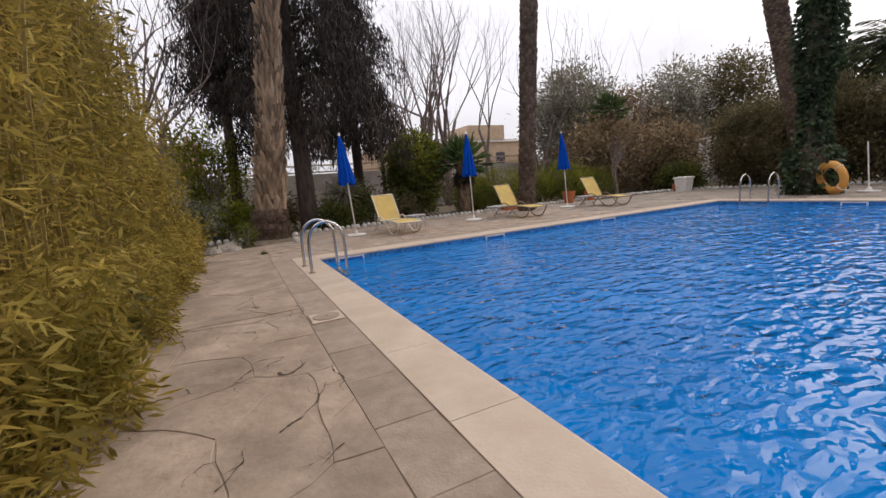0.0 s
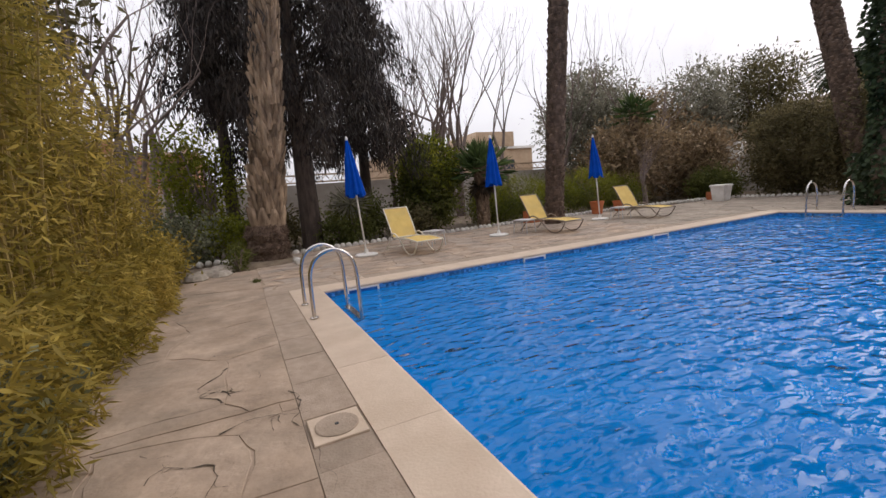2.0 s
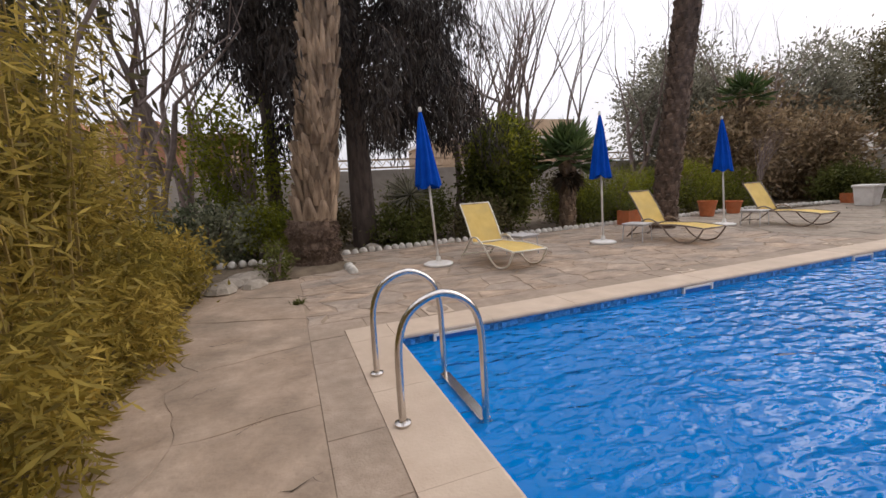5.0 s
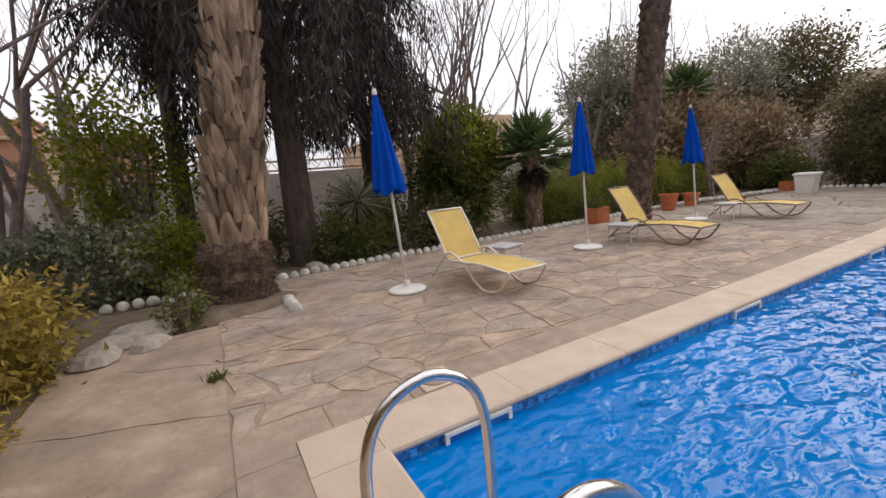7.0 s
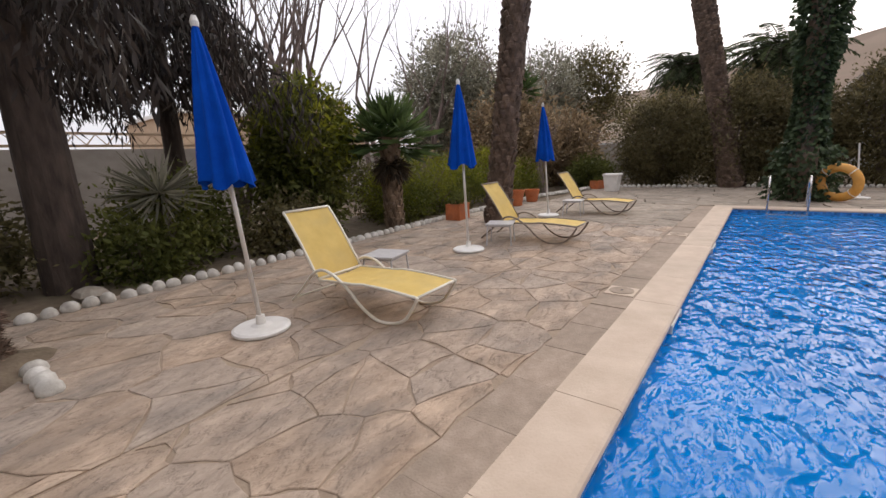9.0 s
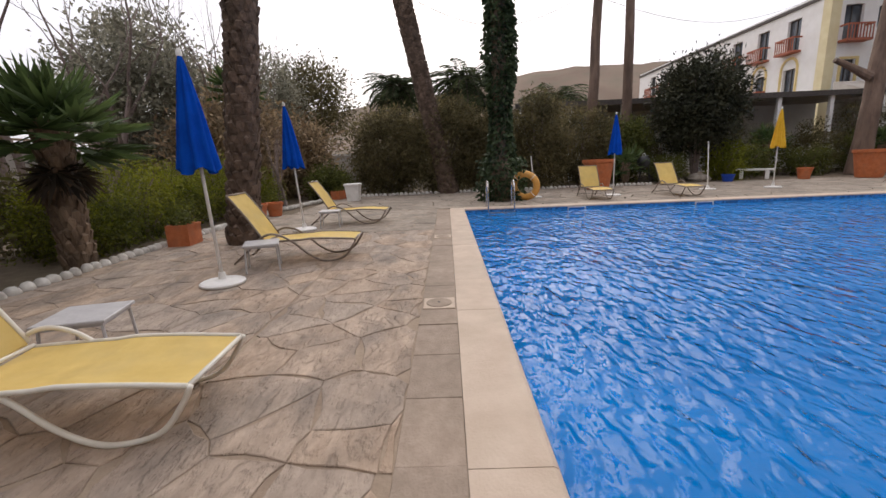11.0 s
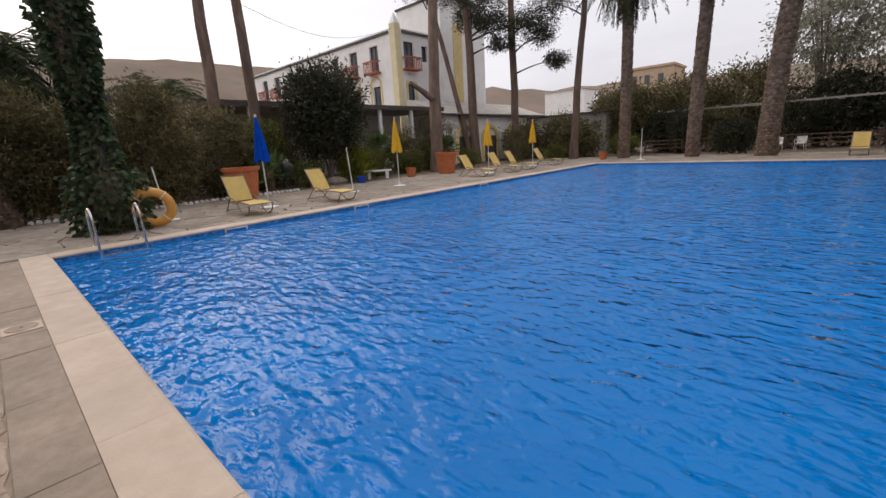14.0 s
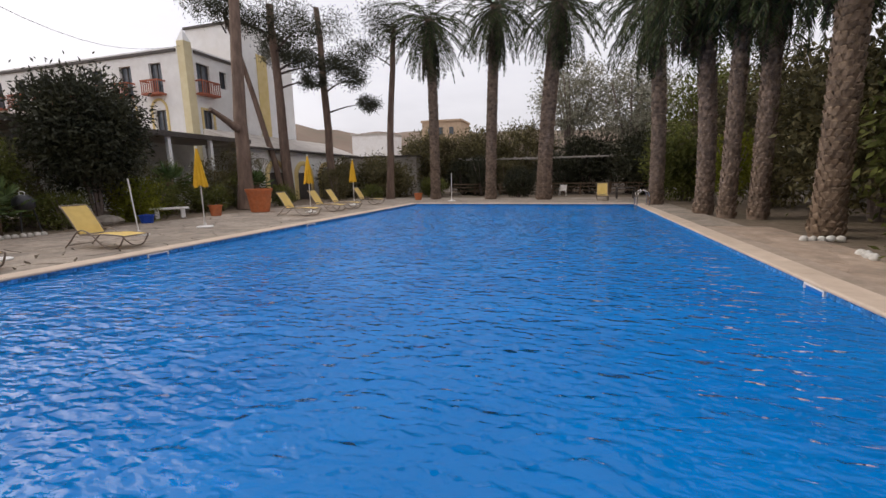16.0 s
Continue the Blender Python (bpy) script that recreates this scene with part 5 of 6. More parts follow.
for k, (x, y, rx, h, mt, nn, z0) in enumerate(((19.6, 13.6, 2.6, 8.2, "olive", 15000, 1.5), (27.0, 11.5, 2.2, 8.0, "olive", 9000, 2.0), (31.0, 9.5, 2.4, 8.6, "dull", 9000, 2.5), (24.0, 13.0, 2.6, 6.5, "tan", 9000, 1.0), (17.6, 9.2, 1.8, 4.2, "tan", 8000, 0.3), (21.5, 8.2, 1.7, 3.6, "tan", 7000, 0.3), (-4.7, 4.2, 1.6, 7.0, "dull", 2600, 3.0), (20.6, -35.4, 1.5, 3.3, "dull", 6000, 0.2), (23.4, -33.4, 1.3, 3.0, "dull", 5000, 0.2), (18.4, -34.0, 1.2, 2.7, "dull", 5000, 0.2))):
    shrub("garden_tree", "leafy grey-green tree at the back of the garden" if mt != "tan" else "dry brownish tree at the back of the garden", x, y, rx, rx, h, mt, int(nn * 1.4), 0.24, 50 + k, 0.36, stems=8, category="tree", z0=z0, shell=0.25, spread=0.5, clump=70)
# ivy-clad trunk in the far west corner
iv = thing("ivy_tree", "tree trunk wrapped in dark ivy", "tree", (-4.9, 6.0, -0.05))
part("trunk", Build().tube([(0, 0, 0), (-0.25, 0, 3), (-0.7, 0.1, 7)], [0.2, 0.16, 0.1], 8), M["dark_bark"], iv)
zz = nr.random(5200) * 6.5
aa = nr.random(5200) * 6.28
rd = 0.22 + 0.12 * nr.random(5200)
pp = np.stack([-0.085 * zz + rd * np.cos(aa), rd * np.sin(aa), zz], axis=1)
part("ivy_leaves", Build().quads(leaf_quads(pp, np.stack([np.cos(aa), np.sin(aa), -0.6 + 0 * aa], 1) + nr.normal(size=pp.shape) * .4, 0.11 + 0 * aa, 0.09 + 0 * aa)), M["ivy"], iv)

# east side: leaning palm, ivy palm, dark bushes
lp = date_palm(19.9, 0.4, 14.0, 0.40, 22, (0.1, 2.9), "leaning old palm with a rough brown trunk and hanging tatters", "date_dark", True, 3.2, 0.15, 0.2, "", curve=1.0)
ip = thing("ivy_palm", "straight palm trunk thickly covered in dark ivy", "palm tree", (15.45, -1.45, -0.05))
part("trunk", Build().tube([(0, 0, 0), (0.02, 0, 5), (0, 0.05, 14)], [0.34, 0.27, 0.25], 12), M["date_bark"], ip)
nl = 11000
zz = nr.random(nl) * 12.0
aa = nr.random(nl) * 6.28
rd = 0.28 + (0.22 + 0.10 * np.sin(zz * 1.7) + 0.10 * np.sin(zz * 0.6 + 2 * aa)) * nr.random(nl) + 0.35 * (zz < 1.5) * nr.random(nl)
pp = np.stack([rd * np.cos(aa), rd * np.sin(aa), zz + 0.05], axis=1)
part("ivy_leaves", Build().quads(leaf_quads(pp, np.stack([np.cos(aa), np.sin(aa), -0.8 + 0 * aa], 1) + nr.normal(size=pp.shape) * .4, 0.15 + 0 * aa, 0.12 + 0 * aa)), M["ivy"], ip, "dark green ivy leaves")["kind"] = "stuff"
ribs, q = crown_quads(40, 3.2, 77)
part("crown_fronds", Build().quads(q), M["frond"], ip, at=(0, 0.05, 14))
for k, (x, y, rx, ry, h, mt, nn) in enumerate(((21.6, 3.4, 1.7, 1.7, 4.0, "dusky", 15000), (20.9, 0.6, 1.5, 1.9, 4.3, "dusky", 17000), (20.9, -1.7, 1.1, 1.1, 3.6, "dusky", 9000), (20.8, -3.9, 1.1, 1.3, 4.2, "dusky", 10000), (22.6, -6.4, 1.5, 1.7, 3.8, "dusky", 9000), (19.8, 5.9, 0.9, 0.7, 1.25, "shrub", 5000), (23.4, -9.0, 1.3, 1.2, 3.3, "shrub", 7000))):
    shrub("dark_bush", "broad dark olive bush behind the deck edging", x, y, rx, ry, h, mt, int(nn * 1.8), 0.15, 70 + k, 0.34, group="dark bushes", spread=0.26, stems=7, clump=60, shell=0.45)
shrub("oleander_tree", "large rounded dark evergreen tree", 22.2, -12.2, 1.9, 1.9, 6.0, "pine", 26000, 0.2, 80, 0.34, stems=8, category="tree", z0=1.4, spread=0.28, shell=0.25, clump=45)
for k, (x, y, rx, h, mt, nn) in enumerate(((21.6, -13.3, 0.9, 1.9, "bright", 4500), (22.5, -15.0, 1.0, 1.7, "shrub", 4500), (21.8, -10.6, 0.8, 1.4, "shrub", 3500), (24.3, -22.8, 1.5, 4.0, "dull", 9000), (22.8, -18.3, 0.9, 1.6, "shrub", 4000), (21.6, -23.2, 0.7, 1.3, "shrub", 3000), (18.2, -29.5, 0.8, 1.1, "shrub", 3500), (20.6, -28.0, 0.9, 2.6, "dull", 5000), (24.0, -17.0, 1.0, 2.6, "shrub", 5000), (23.9, -14.6, 1.1, 2.9, "dull", 6000), (24.0, -19.6, 1.1, 2.7, "dull", 6000), (24.1, -10.9, 1.2, 3.0, "dull", 6000), (23.6, -21.6, 1.0, 2.2, "shrub", 5000))):
    shrub("garden_bush", "rounded garden bush beside the east deck", x, y, rx, rx, h, mt, nn, 0.12, 90 + k, 0.35, group="garden bushes", spread=0.18)
for x, y, h, s in ((20.6, -8.0, 0.9, 1), (23.4, -16.6, 1.7, 2), (22.3, -21.6, 1.4, 3)):
    fan_palm(x, y, h, 0.14, s + 20, "small garden fan palm near the pots", 18, 0.6, 0.6, False)
date_palm(24.2, -0.9, 5.6, 0.3, 31, (0, 0.2), "bushy palm rising over the dark bushes", crown_len=2.6, lo=-40)
date_palm(27.5, 3.0, 6.0, 0.25, 33, (0, 0.3), "distant palm with feathery fronds", crown_len=2.4, lo=-30)
date_palm(31.0, -7.2, 5.2, 0.25, 34, (0, 0), "distant palm with pale spreading fronds", crown_len=3.0, lo=-20)
# tall trunks of the east and south sides
pine(24.0, -7.4, 15, 0.30, 1, (0.7, -0.6), "slim tall tree with a smooth leaning trunk", ())
pine(23.9, -9.3, 15, 0.28, 2, (-0.5, 0.4), "slim tall straight tree trunk", ())
tA = pine(21.7, -20.0, 14, 0.42, 3, (1.0, -1.7), "broad grey trunk with a cut side limb", ())
part("cut_limb", Build().tube(bend([(0.15, 0, 4.6), (0.4, 0.9, 5.2), (0.5, 1.5, 5.5)], 3), [0.22, 0.2, 0.17, 0.15, 0.14, 0.13, 0.12], 10), M["smooth_bark"], tA)
pads = ((-3.4, -1.6, 10.2, 1.3), (-2.0, -1.2, 9.0, 1.0), (1.4, -1.6, 11.4, 1.3), (-1.8, -0.5, 10.4, 1.3), (0.5, 1.6, 12.4, 1.6), (-2.6, 1.0, 12.0, 1.8), (1.2, -2.2, 12.4, 1.8), (-0.5, 0.4, 13.6, 2.2))
pine(24.4, -27.6, 14, 0.40, 4, (0.0, 0.6), "tall pine with dark needle pads", pads)
pine(24.7, -27.2, 13, 0.24, 5, (2.2, 1.8), "slanting second pine trunk", ((3.0, 2.5, 13.6, 1.6), (1.0, 3.0, 13.0, 1.2)))
pine(22.6, -31.0, 15, 0.36, 6, (0.5, 0.0), "tall straight pine in the southeast corner", ((-2.6, 0.5, 9.4, 1.2), (-1.4, -1.0, 11.0, 1.5), (2.0, 0.5, 11.5, 1.6), (0.0, 0, 13.5, 2.4), (-3.4, -0.5, 7.6, 0.9)))
pine(17.2, -30.6, 13, 0.30, 7, (-0.7, -0.2), "leaning slim trunk near the low building", ((1.6, 0.3, 11.2, 1.8), (-1.2, 0.6, 12.2, 1.9), (0, 0, 13.3, 2.2)))
dp = date_palm(13.2, -30.0, 12.6, 0.34, 41, (0.2, 0), "date palm with a drooping dark crown at the pool end", crown_len=4.2, lo=-85)
date_palm(9.0, -30.1, 13.0, 0.36, 42, (-0.3, 0), "date palm with a swollen pale base at the pool end", crown_len=4.2, lo=-85)
date_palm(5.2, -29.6, 12.5, 0.48, 43, (-0.8, 0.2), "stout date palm at the pool end", crown_len=4.4, lo=-85)
for k, (x, y, r, h, ln_) in enumerate(((-2.75, -12.55, 0.31, 9.6, (0.25, 0.1)), (-3.5, -14.2, 0.25, 9.0, (0, 0.2)), (-2.95, -17.2, 0.27, 9.2, (0.2, 0)), (-2.1, -17.6, 0.25, 10.0, (0.1, 0.1)), (-1.7, -18.9, 0.30, 9.6, (0.9, 0)), (-0.95, -24.6, 0.34, 10.5, (0.6, 0)), (-4.6, -9.5, 0.35, 9.5, (0, 0)))):
    date_palm(x, y, h, r, 60 + k, ln_, "date palm with a pale ringed trunk on the west bed" if k < 2 else "date palm with a dark ringed trunk on the west bed", "palm_bark" if k < 2 else "date_bark", crown_len=4.0, lo=-88, group="west date palms")
# south and west backdrop growth
for k, (x, y, rx, h, mt, nn, z0) in enumerate(((-1.5, -40, 3.2, 11, "olive", 7500, 3.5), (3.5, -43, 3.4, 12.5, "olive", 7000, 4.5), (-5.5, -33, 3.2, 9, "shrub", 9000, 0.6), (-6.0, -24, 3.0, 7, "dull", 9000, 0.4), (-6.2, -17, 2.6, 6, "dull", 9000, 0.3), (5.0, -38.2, 1.6, 3.6, "pine", 6000, 0.2), (9.3, -38.6, 1.6, 3.4, "dull", 6000, 0.2), (13.2, -38.4, 1.5, 3.4, "pine", 6000, 0.2), (-5.8, -11.5, 2.2, 4.5, "shrub", 10000, 0.2), (8.0, -42, 3.0, 6.5, "dull", 9000, 0.3), (12.5, -41, 2.8, 6.2, "dull", 9000, 0.3), (17.0, -40, 2.6, 6.0, "dull", 8000, 0.3), (2.0, -41, 2.6, 5.0, "pine", 8000, 0.3), (-2.6, -38, 2.6, 5.0, "pine", 9000, 0.3), (-3.2, -28.5, 1.8, 4.2, "shrub", 8000, 0.3), (-3.4, -21.5, 1.0, 3.4, "bright", 3000, 0.8), (11.0, -36.5, 1.2, 3.4, "pine", 5000, 0.2), (14.8, -34.5, 1.0, 1.6, "shrub", 4000, 0.1), (7.3, -33, 1.1, 2.2, "pine", 5000, 0.1), (-2.8, -8.6, 0.6, 0.5, "shrub", 2000, 0))):
    shrub("backdrop_tree" if h > 4 else "backdrop_bush", ("grey-green drooping tree beyond the pool end" if mt == "olive" else "dense dark tree behind the palms") if h > 4 else "low bush among the palms", x, y, rx, rx, h, mt, int(nn * 1.7), 0.27 if h > 4 else 0.14, 110 + k, 0.36, stems=8, category="tree" if h > 4 else "shrub", z0=z0, shell=0.25, spread=0.4 if h > 4 else 0.2, clump=50, droop=0.7 if mt == "olive" else 0.0)

# ---- buildings, walls and distance ----
def wall_box(name, label, x0, y0, x1, y1, h, mat, coping=None):
    th = thing(name, label, "wall", kind="structure")
    part("wall_body", Build().box(x0, y0, -0.05, x1, y1, h), M[mat], th)
    if coping:
        part("wall_cap", Build().box(x0 - 0.05, y0 - 0.05, h + 0.001, x1 + 0.05, y1 + 0.05, h + 0.09), M[coping], th)
    return th


wn_ = wall_box("wall_north", "grey plastered garden wall behind the beds", -30, 15.5, 40, 15.75, 2.35, "plaster_grey")
beam = Build()
for z in (2.42, 2.78):
    beam.box(-30, 15.55, z, 40, 15.7, z + 0.07)
part("lattice_rails", beam, M["plaster_sand"], wn_)
zig = Build()
for k in range(140):
    x = -30 + k * 0.5
    zig.tube([(x, 15.62, 2.48), (x + 0.25, 15.62, 2.79), (x + 0.5, 15.62, 2.48)], 0.022, 4)
part("lattice_bars", zig, M["plaster_sand"], wn_)["kind"] = "stuff"
we = wall_box("wall_east", "pale garden wall with a pillar beyond the bushes", 26.0, 2.5, 26.25, 15.5, 2.0, "plaster_grey", "plaster")
part("pillar", Build().box(25.8, 8.2, 0, 26.4, 8.8, 2.7).box(25.7, 8.1, 2.701, 26.5, 8.9, 2.85), M["plaster"], we)
wall_box("wall_west", "plain grey boundary wall behind the hedge", -9.3, -45, -9.0, 15.5, 2.4, "plaster_grey")
wall_box("wall_south", "grey boundary wall beyond the pergola", -9, -46.3, 24, -46, 2.0, "plaster_grey")

bh = thing("brick_house", "flat-roofed unfinished red-brick house over the wall", "house", (0, 0, 0))
part("wall", Build().box(-30, 31, 0, -3.5, 40, 5.9), M["brick"], bh)
part("roof", Build().box(-30.3, 30.8, 5.9, -3.2, 40, 6.1), M["plaster_sand"], bh)
for x in (-12, -8.2, -4.0, -17):
    part("column", Build().box(x - 0.25, 30.9, 0, x + 0.25, 30.99, 6.6), M["plaster_sand"], bh)
for x in (-10.2, -15):
    part("upper_wall", Build().box(x - 1.5, 31.5, 6.1, x + 1.5, 34, 7.1), M["brick"], bh)
sb = thing("sand_house", "low sand-coloured flat-roofed house behind the trees", "house", (0, 0, 0))
part("wall", Build().box(12, 30, 0, 28, 40, 5.3), M["plaster_sand"], sb)
part("roof", Build().box(11.8, 29.8, 5.3, 28.2, 40, 5.55), M["plaster"], sb)
part("upper_storey", Build().box(21, 29.7, 5.55, 25.5, 36, 7.0), M["plaster_sand"], sb)
for x in (14, 17.5, 24.5):
    w_ = part("window", Build().box(x, 29.93, 3.0, x + 1.1, 29.99, 4.2), M["glass"], sb)
    part("window_frame", Build().box(x - 0.08, 29.9, 2.9, x + 1.18, 29.928, 2.98), M["dark_trim"], w_)

# hotel: north front along y = -25, west front along x = 30.4
hotel = thing("hotel_building", "three-storey white hotel with yellow corner pillar and red wooden balconies", "building", (0, 0, 0))
HX, HY, HH = 30.4, -25.0, 11.3


def holed_wall(axis, fixed, u0, u1, z1, holes, thick=0.35, out=1):
    """An upright wall with rectangular openings through it. axis 'x': runs along x at y = fixed."""
    us = sorted({u0, u1, *[h[0] for h in holes], *[h[1] for h in holes]})
    zs = sorted({0.0, z1, *[h[2] for h in holes], *[h[3] for h in holes]})
    b = Build()
    for i in range(len(us) - 1):
        for j in range(len(zs) - 1):
            cu, cz = (us[i] + us[i + 1]) / 2, (zs[j] + zs[j + 1]) / 2
            if any(h[0] < cu < h[1] and h[2] < cz < h[3] for h in holes):
                continue
            if axis == "x":
                b.box(us[i], fixed - thick, zs[j], us[i + 1], fixed, zs[j + 1])
            else:
                b.box(fixed, us[i], zs[j], fixed + thick, us[i + 1], zs[j + 1])
    return b


def hotel_window(axis, fixed, u, z0, w, h, balcony):
    if axis == "x":
        pt = lambda a, d, z: (a, fixed + d, z)
    else:
        pt = lambda a, d, z: (fixed - d, a, z)
    def bx(b, a0, d0, z0_, a1, d1, z1_):
        p, q = pt(a0, d0, z0_), pt(a1, d1, z1_)
        return b.box(min(p[0], q[0]), min(p[1], q[1]), min(p[2], q[2]), max(p[0], q[0]), max(p[1], q[1]), max(p[2], q[2]))
    win = part("window", bx(Build(), u - w / 2, -0.28, z0, u + w / 2, -0.24, z0 + h), M["glass"], hotel)
    fr = Build()
    for a in (u - w / 2, u - 0.03, u + w / 2 - 0.06):
        bx(fr, a, -0.235, z0, a + 0.06, -0.19, z0 + h)
    bx(fr, u - w / 2, -0.235, z0 + h - 0.07, u + w / 2, -0.188, z0 + h)
    part("window_frame", fr, M["dark_trim"], win)
    if balcony:
        bal = part("balcony", bx(Build(), u - 0.85, 0.002, z0 - 0.14, u + 0.85, 0.65, z0), M["wood_red"], hotel, "red wooden balcony")
        rl = Build()
        bx(rl, u - 0.85, 0.58, z0 + 0.82, u + 0.85, 0.65, z0 + 0.92)
        for s in (-0.85, 0.78):
            bx(rl, u + s, 0.01, z0 + 0.82, u + s + 0.07, 0.57, z0 + 0.92)
        for k in range(9):
            a = u - 0.83 + k * 0.2
            bx(rl, a, 0.59, z0 + 0.001, a + 0.05, 0.64, z0 + 0.819)
        part("railing", rl, M["wood_red"], bal)


north_w = [33.35 + 3.0 * k for k in range(8)]
holes_n = [(u - .6, u + .6, 8.15, 10.35) for u in north_w] + [(u - .55, u + .55, 4.9, 7.0) for u in north_w]
part("wall", holed_wall("x", HY, HX + 0.001, 58, HH, holes_n), M["plaster"], hotel)
west_w = [-26.5, -28.4]
holes_w = [(-27.1, -25.9, 8.15, 10.35), (-28.75, -28.05, 8.9, 10.2), (-27.0, -26.1, 4.9, 7.0)]
part("wall", holed_wall("y", HX, -29.6, HY - 0.36, HH, holes_w), M["plaster"], hotel)
part("back_wall", Build().box(HX + 0.36, -36, 0, 57.9, -35.7, HH), M["plaster"], hotel)
for k, u in enumerate(north_w):
    hotel_window("x", HY, u, 8.15, 1.2, 2.2, True)
    hotel_window("x", HY, u, 4.9, 1.1, 2.1, k % 2 == 1)
hotel_window("y", HX, -26.5, 8.15, 1.2, 2.2, True)
hotel_window("y", HX, -28.4, 8.9, 0.7, 1.3, False)
hotel_window("y", HX, -26.55, 4.9, 0.9, 2.1, False)
for u in (33.35, 36.35):
    pts = [(u + 0.75 * math.cos(a), HY + 0.03, 7.0 + 0.75 * math.sin(a)) for a in [math.pi * i / 10 for i in range(11)]]
    part("arch_moulding", Build().tube([(u + 0.75, HY + 0.03, 4.8)] + pts + [(u - 0.75, HY + 0.03, 4.8)], 0.09, 6), M["plaster_yellow"], hotel, "yellow arch moulding")
part("window_surround", Build().box(HX - 0.04, -27.2, 4.8, HX - 0.002, -27.0, 7.15).box(HX - 0.04, -26.1, 4.8, HX - 0.002, -25.9, 7.15).box(HX - 0.04, -27.0, 7.0, HX - 0.002, -26.1, 7.15), M["plaster_yellow"], hotel)
part("finial", Build().add([(HX - .15, HY - .5, 11.6), (HX + .5, HY - .5, 11.6), (HX + .5, HY + .15, 11.6), (HX - .15, HY + .15, 11.6), (HX + .18, HY - .18, 12.5)], [(0, 1, 4), (1, 2, 4), (2, 3, 4), (3, 0, 4), (3, 2, 1, 0)]), M["plaster"], hotel)
part("corner_pillar", Build().box(HX - 0.15, HY - 0.5, 0, HX + 0.5, HY + 0.15, 11.599), M["pillar"], hotel, "yellow corner pillar")
part("cornice", Build().box(HX + 0.76, HY + 0.001, 10.95, 58, HY + 0.12, 11.15), M["dark_trim"], hotel, "dark cornice line")
part("cornice", Build().box(HX - 0.12, -29.6, 10.95, HX - 0.001, HY - 0.76, 11.15), M["dark_trim"], hotel)
part("roof", Build().box(HX + 0.36, -35.7, 10.9, 57.9, HY - 0.36, 10.94), M["plaster_grey"], hotel)
part("tower", Build().box(29.4, -36, 0, 35, -29.61, 14.2), M["plaster"], hotel, "square white tower")
part("tower_band", Build().box(29.32, -32.4, 0.5, 29.399, -31.2, 12.2), M["plaster_yellow"], hotel, "yellow tower band")
part("tower_cap", Build().box(29.2, -36.1, 14.2, 35.1, -29.5, 14.4), M["dark_trim"], hotel)

porch = thing("terrace_canopy", "long flat terrace canopy on posts in front of the hotel", "canopy", (0, 0, 0))
part("roof_slab", Build().box(25.0, -24.5, 4.2, 30.2, -3.5, 4.32), M["plaster_grey"], porch)
part("fascia", Build().box(24.9, -24.5, 4.14, 24.99, -3.5, 4.42), M["dark_trim"], porch, "dark fascia board")
for k in range(8):
    part("post", Build().box(25.05, -24.2 + 2.9 * k, 0, 25.25, -24.0 + 2.9 * k, 4.2), M["plaster"], porch)
part("back_wall", Build().box(29.9, -24.4, 0, 30.1, -3.5, 4.2), M["plaster"], porch)

low = thing("low_annex", "low white annex with yellow arches and a shallow tiled roof", "building", (0, 0, 0))
part("wall", Build().box(25.4, -40, 0, 29, -24.6, 4.0), M["plaster"], low)
part("wall", Build().box(17.5, -41, 0, 25.39, -37.5, 3.6), M["plaster_grey"], low)
part("roof", Build().add([(25.0, -40.2, 4.0), (29, -40.2, 4.0), (29, -24.55, 4.0), (25.0, -24.55, 4.0), (29, -40.2, 5.4), (29, -24.55, 5.4)], [(0, 1, 2, 3), (0, 3, 5, 4), (0, 4, 1), (3, 2, 5)]), M["plaster_grey"], low)
part("eave", Build().box(24.9, -40.2, 3.86, 25.39, -24.55, 3.99), M["dark_trim"], low)
part("eave", Build().box(17.3, -41.1, 3.601, 25.39, -37.3, 3.75), M["dark_trim"], low)
for y in (-27.5, -31.0, -34.5):
    pts = [(25.37, y + 1.1 * math.cos(a), 1.9 + 1.1 * math.sin(a)) for a in [math.pi * i / 12 for i in range(13)]]
    part("arch", Build().tube([(25.37, y + 1.1, 0)] + pts + [(25.37, y - 1.1, 0)], 0.2, 6), M["plaster_yellow"], low, "yellow arch")
    part("archway_door", Build().box(25.33, y - 0.9, 0, 25.397, y + 0.9, 2.2), M["dark_trim"], low)

perg = thing("pergola", "wooden pergola with thin white beams at the pool end", "pergola", (0, 0, 0))
for x in (-4, 0, 4, 8, 12):
    part("post", Build().box(x - 0.07, -40.1, 0, x + 0.07, -39.95, 3.1), M["wood_brown"], perg)
for y in (-40.0, -38.0):
    part("beam", Build().box(-5, y - 0.06, 3.1, 13, y + 0.06, 3.22), M["plaster_grey"], perg)
for k in range(19):
    part("slat", Build().box(-4.8 + k, -40.6, 3.221, -4.72 + k, -37.4, 3.29), M["plaster_grey"], perg)
fence = thing("rail_fence", "low wooden rail fence behind the palms", "fence", (0, 0, 0))
for k in range(9):
    part("post", Build().box(-4 + 2.2 * k, -36.06, 0, -3.88 + 2.2 * k, -35.94, 1.0), M["wood_brown"], fence)
for z in (0.35, 0.65, 0.92):
    part("rail", Build().box(-4, -35.93, z, 13.7, -35.88, z + 0.07), M["wood_brown"], fence)

